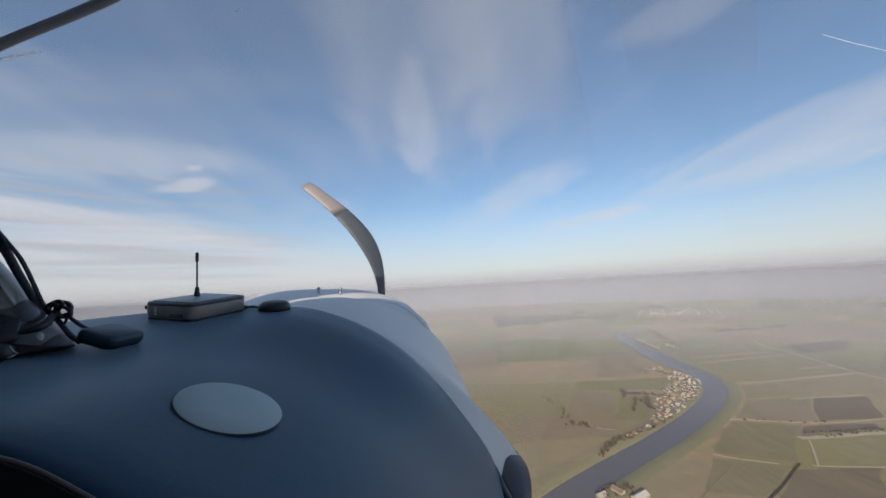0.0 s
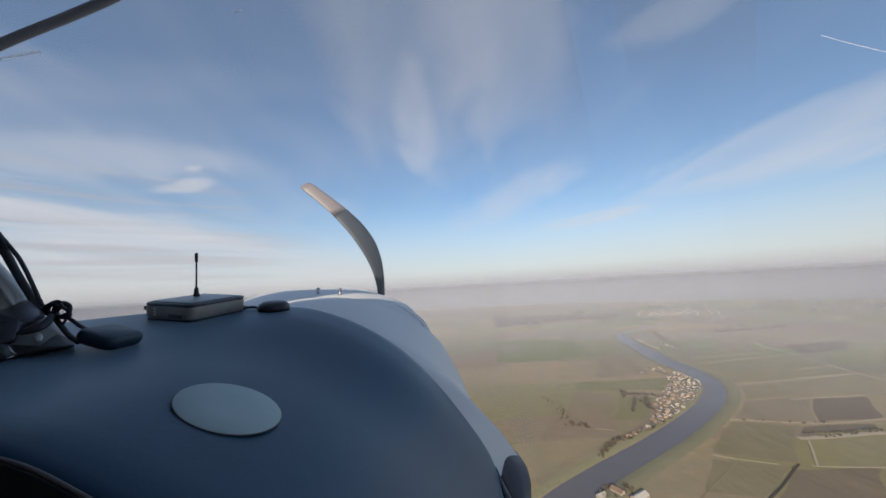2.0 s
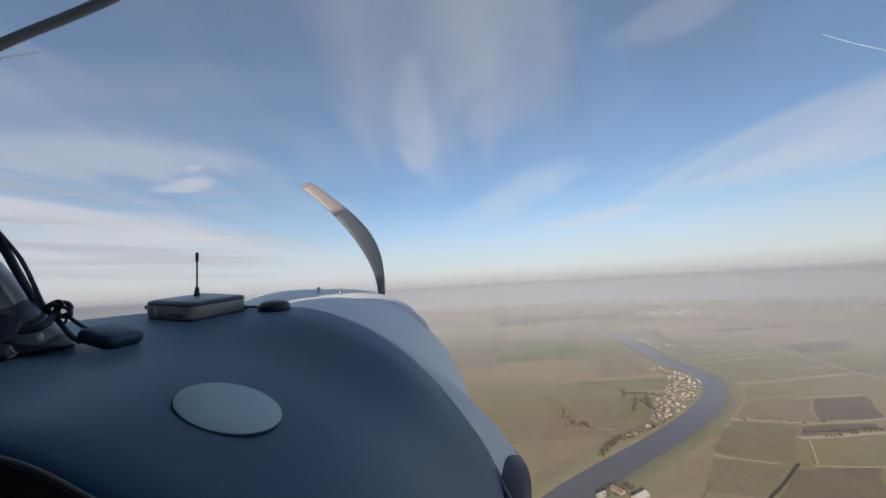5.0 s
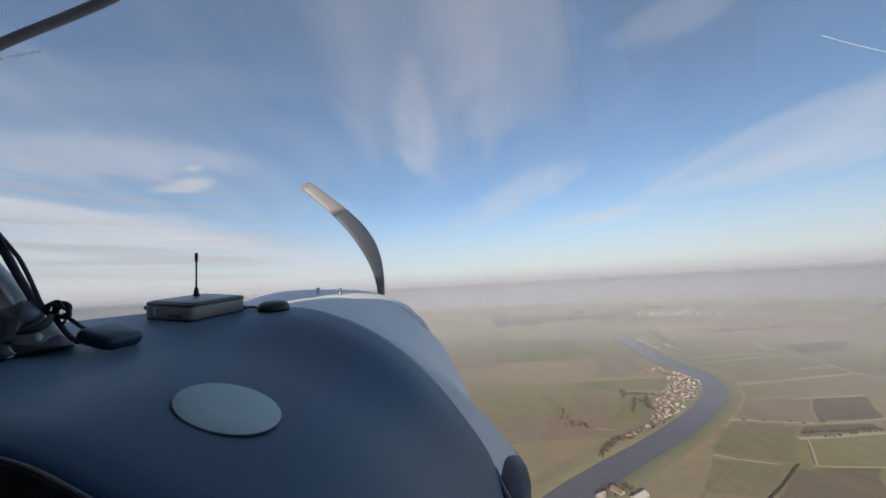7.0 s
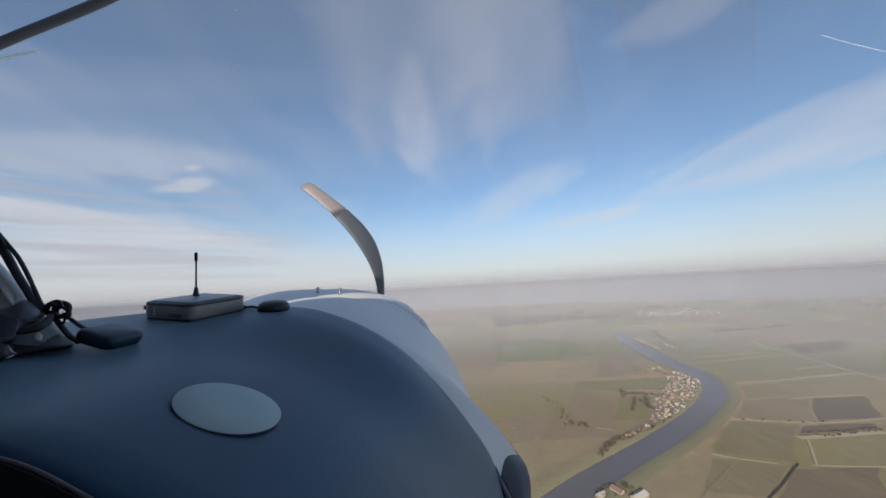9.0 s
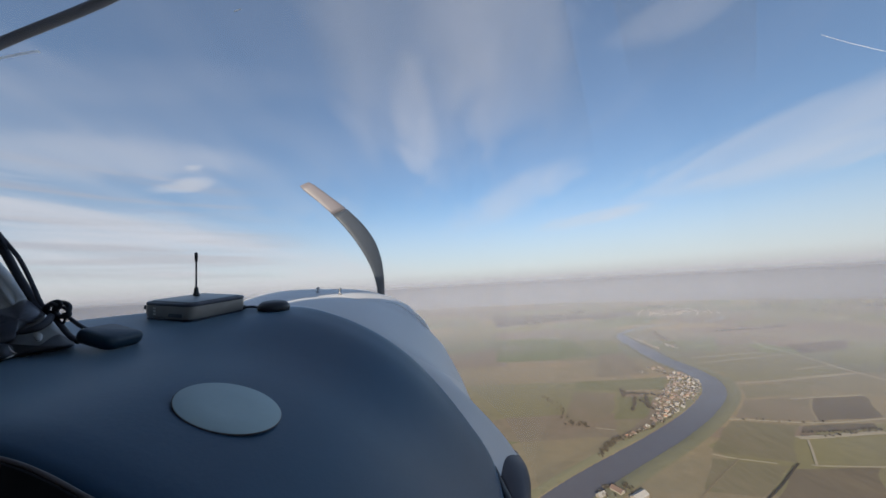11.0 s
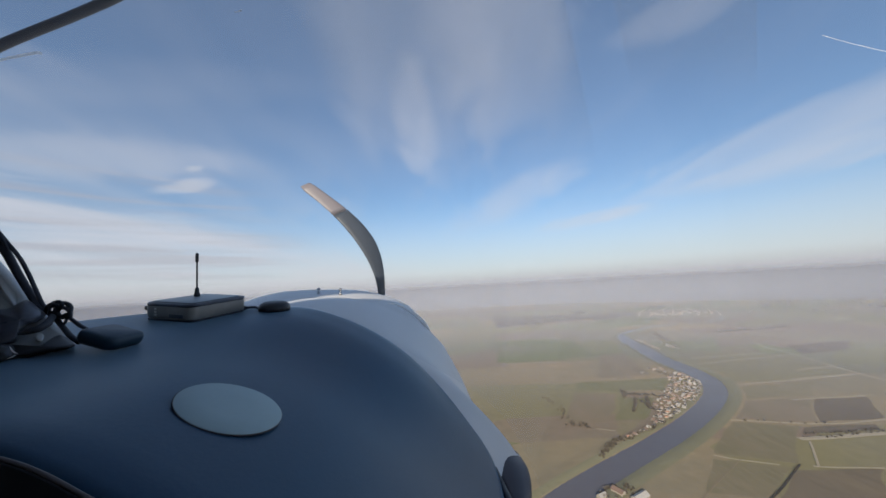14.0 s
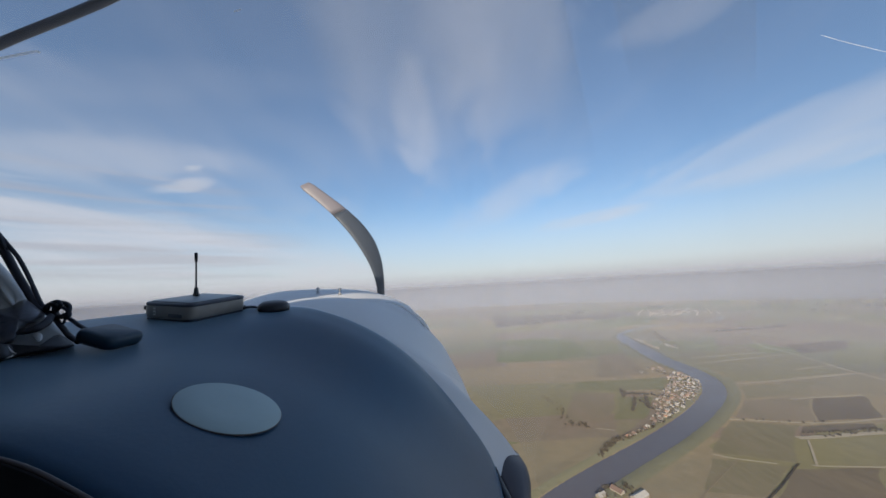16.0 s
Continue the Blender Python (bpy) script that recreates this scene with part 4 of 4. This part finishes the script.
part("disc", lathe([(0.0445, -0.0008), (0.0456, -0.0002), (0.0456, 0.0006), (0.0450, 0.0011), (0.02, 0.0012), (0.004, 0.0012)], 72), DISC, cover)
# the shadow line under the disc, put into a dark edge
part("rim", lathe([(0.0452, -0.0009), (0.0461, -0.0004), (0.0461, 0.0003), (0.0457, 0.0006)], 72), RIM, cover, "thin edge, dark in place of the cover's shadow line")

receiver = thing("radio_receiver", on_dash(-0.375, 0.512, -0.1005, -15), "grey plastic receiver box with a stub antenna", "receiver")
part("case", rounded_box(0.107, 0.114, 0.0305, 0.015, 0.0075, 6), CASE, receiver, "smoky grey plastic case with rounded edges")
part("edge_band", rounded_box(0.1074, 0.1144, 0.0062, 0.0150, 0.0026, 6), SMOKE, receiver, "dark rounded top edge").matrix_local = Matrix.Translation((0, 0, 0.0240))
part("gasket", rounded_box(0.0945, 0.1015, 0.0022, 0.010, 0.0009), BLACK, receiver, "dark joint round the lid").matrix_local = Matrix.Translation((0, 0, 0.0289))
part("lid", rounded_box(0.0915, 0.0985, 0.003, 0.008, 0.0012), LID, receiver, "paler flat lid").matrix_local = Matrix.Translation((0, 0, 0.0289))
ant = part("antenna", lathe([(0.0052, 0), (0.0052, 0.006), (0.0040, 0.008), (0.0036, 0.016), (0.0016, 0.019), (0.0014, 0.066), (0.0026, 0.068), (0.0028, 0.082), (0.0016, 0.084)], 14), BLACK, receiver, "thin black whip antenna")
ant.matrix_local = Matrix.Translation((-0.022, 0.014, 0.030))
for i in range(3):
    part("status_light", box(bmesh.new(), -0.024 - 0.0022, -0.024 + 0.0022, -0.0578, -0.0560, 0.009 + i * 0.005, 0.0115 + i * 0.005), LEDGREY, receiver, smooth=False)
part("knob", rounded_box(0.010, 0.008, 0.008, 0.002, 0.001), BLACK, receiver, "small black side knob").matrix_local = Matrix.Translation((-0.056, -0.036, 0.010))
part("edge_band", rounded_box(0.1050, 0.1120, 0.0046, 0.013, 0.0015, 6), BLACK, receiver, "dark bottom edge").matrix_local = Matrix.Translation((0, 0, -0.0004))
part("window", rounded_box(0.030, 0.0016, 0.006, 0.0006, 0.0004), SMOKE, receiver, "smoky front window").matrix_local = Matrix.Translation((0.022, -0.0568, 0.007))
part("knob", rounded_box(0.007, 0.007, 0.007, 0.002, 0.001), BLACK, receiver, "small black side knob").matrix_local = Matrix.Translation((-0.0525, -0.050, 0.016))

puck = thing("satellite_antenna", on_dash(-0.3440, 0.3445, -0.0962) @ pose(0, 0, 0, 14, 3, 88), "flat black square satellite antenna on the glare shield", "antenna")
part("housing", rounded_box(0.0490, 0.0490, 0.0160, 0.012, 0.0055, 6), PUCK, puck)
part("base", rounded_box(0.0460, 0.0460, 0.004, 0.012, 0.002, 6), BLACK, puck)

dome = thing("round_antenna", on_dash(-0.279, 0.552, -0.1020), "low rounded black antenna puck", "antenna")
part("housing", lathe([(0.0265, 0), (0.0285, 0.003), (0.0288, 0.009), (0.0262, 0.0145), (0.020, 0.0185), (0.012, 0.0195), (0.004, 0.0197)], 32), BLACK, dome)
part("cable", tube([(-0.03, 0.0, 0.006), (-0.045, 0.006, 0.007), (-0.062, 0.004, 0.006)], 0.0025, 8), CORD, dome, "short black cable")
part("plug", rounded_box(0.014, 0.009, 0.009, 0.002, 0.001), BLACK, dome, "cable plug").matrix_local = Matrix.Translation((-0.066, 0.004, 0.001))

cord = thing("cable_bundle", AIR, "black cables looped and tied beside the canopy frame", "cable")


def slant(v):
    """Things by the canopy frame lean back towards the glass."""
    return 0.45 * min(0.0, v + .15)


def line_on(points, d):
    return [Q(x, y, d + slant(y)) for x, y in points]


part("strap", tube(line_on([(-1.40, .13), (-1.362, .07), (-1.310, -.010), (-1.279, -.066), (-1.245, -.122), (-1.2115, -.173), (-1.185, -.185)], .388), [.0052, .0050, .0046, .0042, .0032], 12), CORD, cord, "flat black strap")
part("cable", tube(line_on([(-1.39, .12), (-1.345, .065), (-1.306, .019), (-1.271, -.024), (-1.247, -.066), (-1.225, -.113), (-1.201, -.164), (-1.182, -.182)], .386), .0025, 10), CORD, cord)
part("cable", tube(line_on([(-1.40, .15), (-1.34, .060), (-1.315, .020), (-1.302, -.002)], .384), [.0026, .0026, .0016], 10), CORD, cord)
for cx, cy, r1, r2, rot in ((-1.148, -.180, .034, .021, 12), (-1.152, -.186, .034, .017, -14), (-1.140, -.183, .024, .021, 0), (-1.165, -.172, .024, .013, 30), (-1.135, -.190, .020, .014, -20), (-1.172, -.180, .018, .017, 10)):
    loop = []
    for i in range(13):
        a = 2 * math.pi * i / 12
        u, v = r1 * math.cos(a), r2 * math.sin(a)
        loop.append(Q(cx + u * math.cos(radians(rot)) - v * math.sin(radians(rot)), cy + u * math.sin(radians(rot)) + v * math.cos(radians(rot)), .366 + .008 * math.sin(a + rot)))
    part("coil", tube(loop, 0.0021, 8, steps=4), CORD, cord)
part("lead", tube([Q(-1.168, -.198, .366), Q(-1.140, -.232, .356), Q(-1.118, -.258, .346), Q(-1.090, -.278, .337)], 0.0030, 8), CORD, cord)
part("lead", tube([Q(-1.135, -.195, .368), Q(-1.110, -.212, .364), Q(-1.088, -.228, .360), Q(-1.066, -.240, .356)], 0.0024, 8), CORD, cord)
part("lead", tube([Q(-1.165, -.205, .362), Q(-1.150, -.222, .358), Q(-1.135, -.221, .358), Q(-1.128, -.205, .360)], 0.0016, 8), CORD, cord)

mount = thing("canopy_side_fitting", AIR, "grey canopy side fitting with black clamps on the glare shield", "fitting")


def pebble(points, d, deep=0.05, puff=0.012):
    """A rounded lump with the given outline, full in its middle and rolling back at the rim."""
    ring = [tuple(p)[:2] for p in curve_points([(x, y, 0) for x, y in points + points[:1]], 8)][:-1]
    mx, my = sum(p[0] for p in ring) / len(ring), sum(p[1] for p in ring) / len(ring)
    rows_ = []
    for g, back in ((0.02, 0.0), (0.3, 0.04), (0.5, 0.12), (0.66, 0.22), (0.8, 0.36), (0.9, 0.52), (0.97, 0.74), (1.0, 1.0)):
        rows_.append([Q(mx + (x - mx) * g, my + (y - my) * g, d + puff * back + slant(my + (y - my) * g)) for x, y in ring])
    rows_.append([Q(x, y, d + deep + slant(y)) for x, y in ring])
    return grid_sheet(rows_, True)


part("fairing", pebble([(-1.50, .135), (-1.40, .045), (-1.327, -.036), (-1.278, -.090), (-1.230, -.147), (-1.191, -.190), (-1.166, -.207), (-1.135, -.245), (-1.103, -.286), (-1.16, -.310), (-1.25, -.325), (-1.36, -.335), (-1.50, -.34)], .392, .06, .018), FAIR, mount, "pale grey rounded fairing")
part("clamp", pebble([(-1.37, -.181), (-1.306, -.176), (-1.264, -.155), (-1.237, -.152), (-1.213, -.173), (-1.190, -.196), (-1.213, -.215), (-1.247, -.230), (-1.271, -.252), (-1.289, -.279), (-1.37, -.289)], .368, .03, .020), SMOKE, mount, "dark clamp")
part("strap", tube(line_on([(-1.172, -.200), (-1.186, -.220), (-1.213, -.236), (-1.247, -.246), (-1.275, -.252)], .374), [.0036, .0044, .0044, .0036, .002], 10), CORD, mount, "black cord round the fitting")
part("base", pebble([(-1.310, -.283), (-1.259, -.287), (-1.208, -.286), (-1.178, -.268), (-1.157, -.257), (-1.137, -.259), (-1.103, -.286), (-1.140, -.300), (-1.191, -.309), (-1.271, -.324), (-1.310, -.324)], .375, .03, .014), BLACK, mount, "dark base")
part("foot", pebble([(-1.37, -.284), (-1.300, -.284), (-1.284, -.304), (-1.300, -.328), (-1.37, -.338)], .368, .03, .012), BLACK, mount, "black foot")
# two crescents and a small lump, pale in place of gloss highlights
part("ring", tube(line_on([(-1.300, -.290), (-1.290, -.305), (-1.275, -.313)], .362), [.0003, .0007, .0003], 8), LEDGREY, mount, "pale crescent drawn as a highlight")
part("ring", tube(line_on([(-1.308, -.327), (-1.292, -.322), (-1.282, -.316)], .362), [.0003, .0006, .0003], 8), LEDGREY, mount, "pale crescent drawn as a highlight")
part("lever", pebble([(-1.226, -.262), (-1.212, -.250), (-1.198, -.256), (-1.200, -.272), (-1.216, -.276)], .378, .012, .003), FAIR, mount, "pale lump drawn as a highlight")
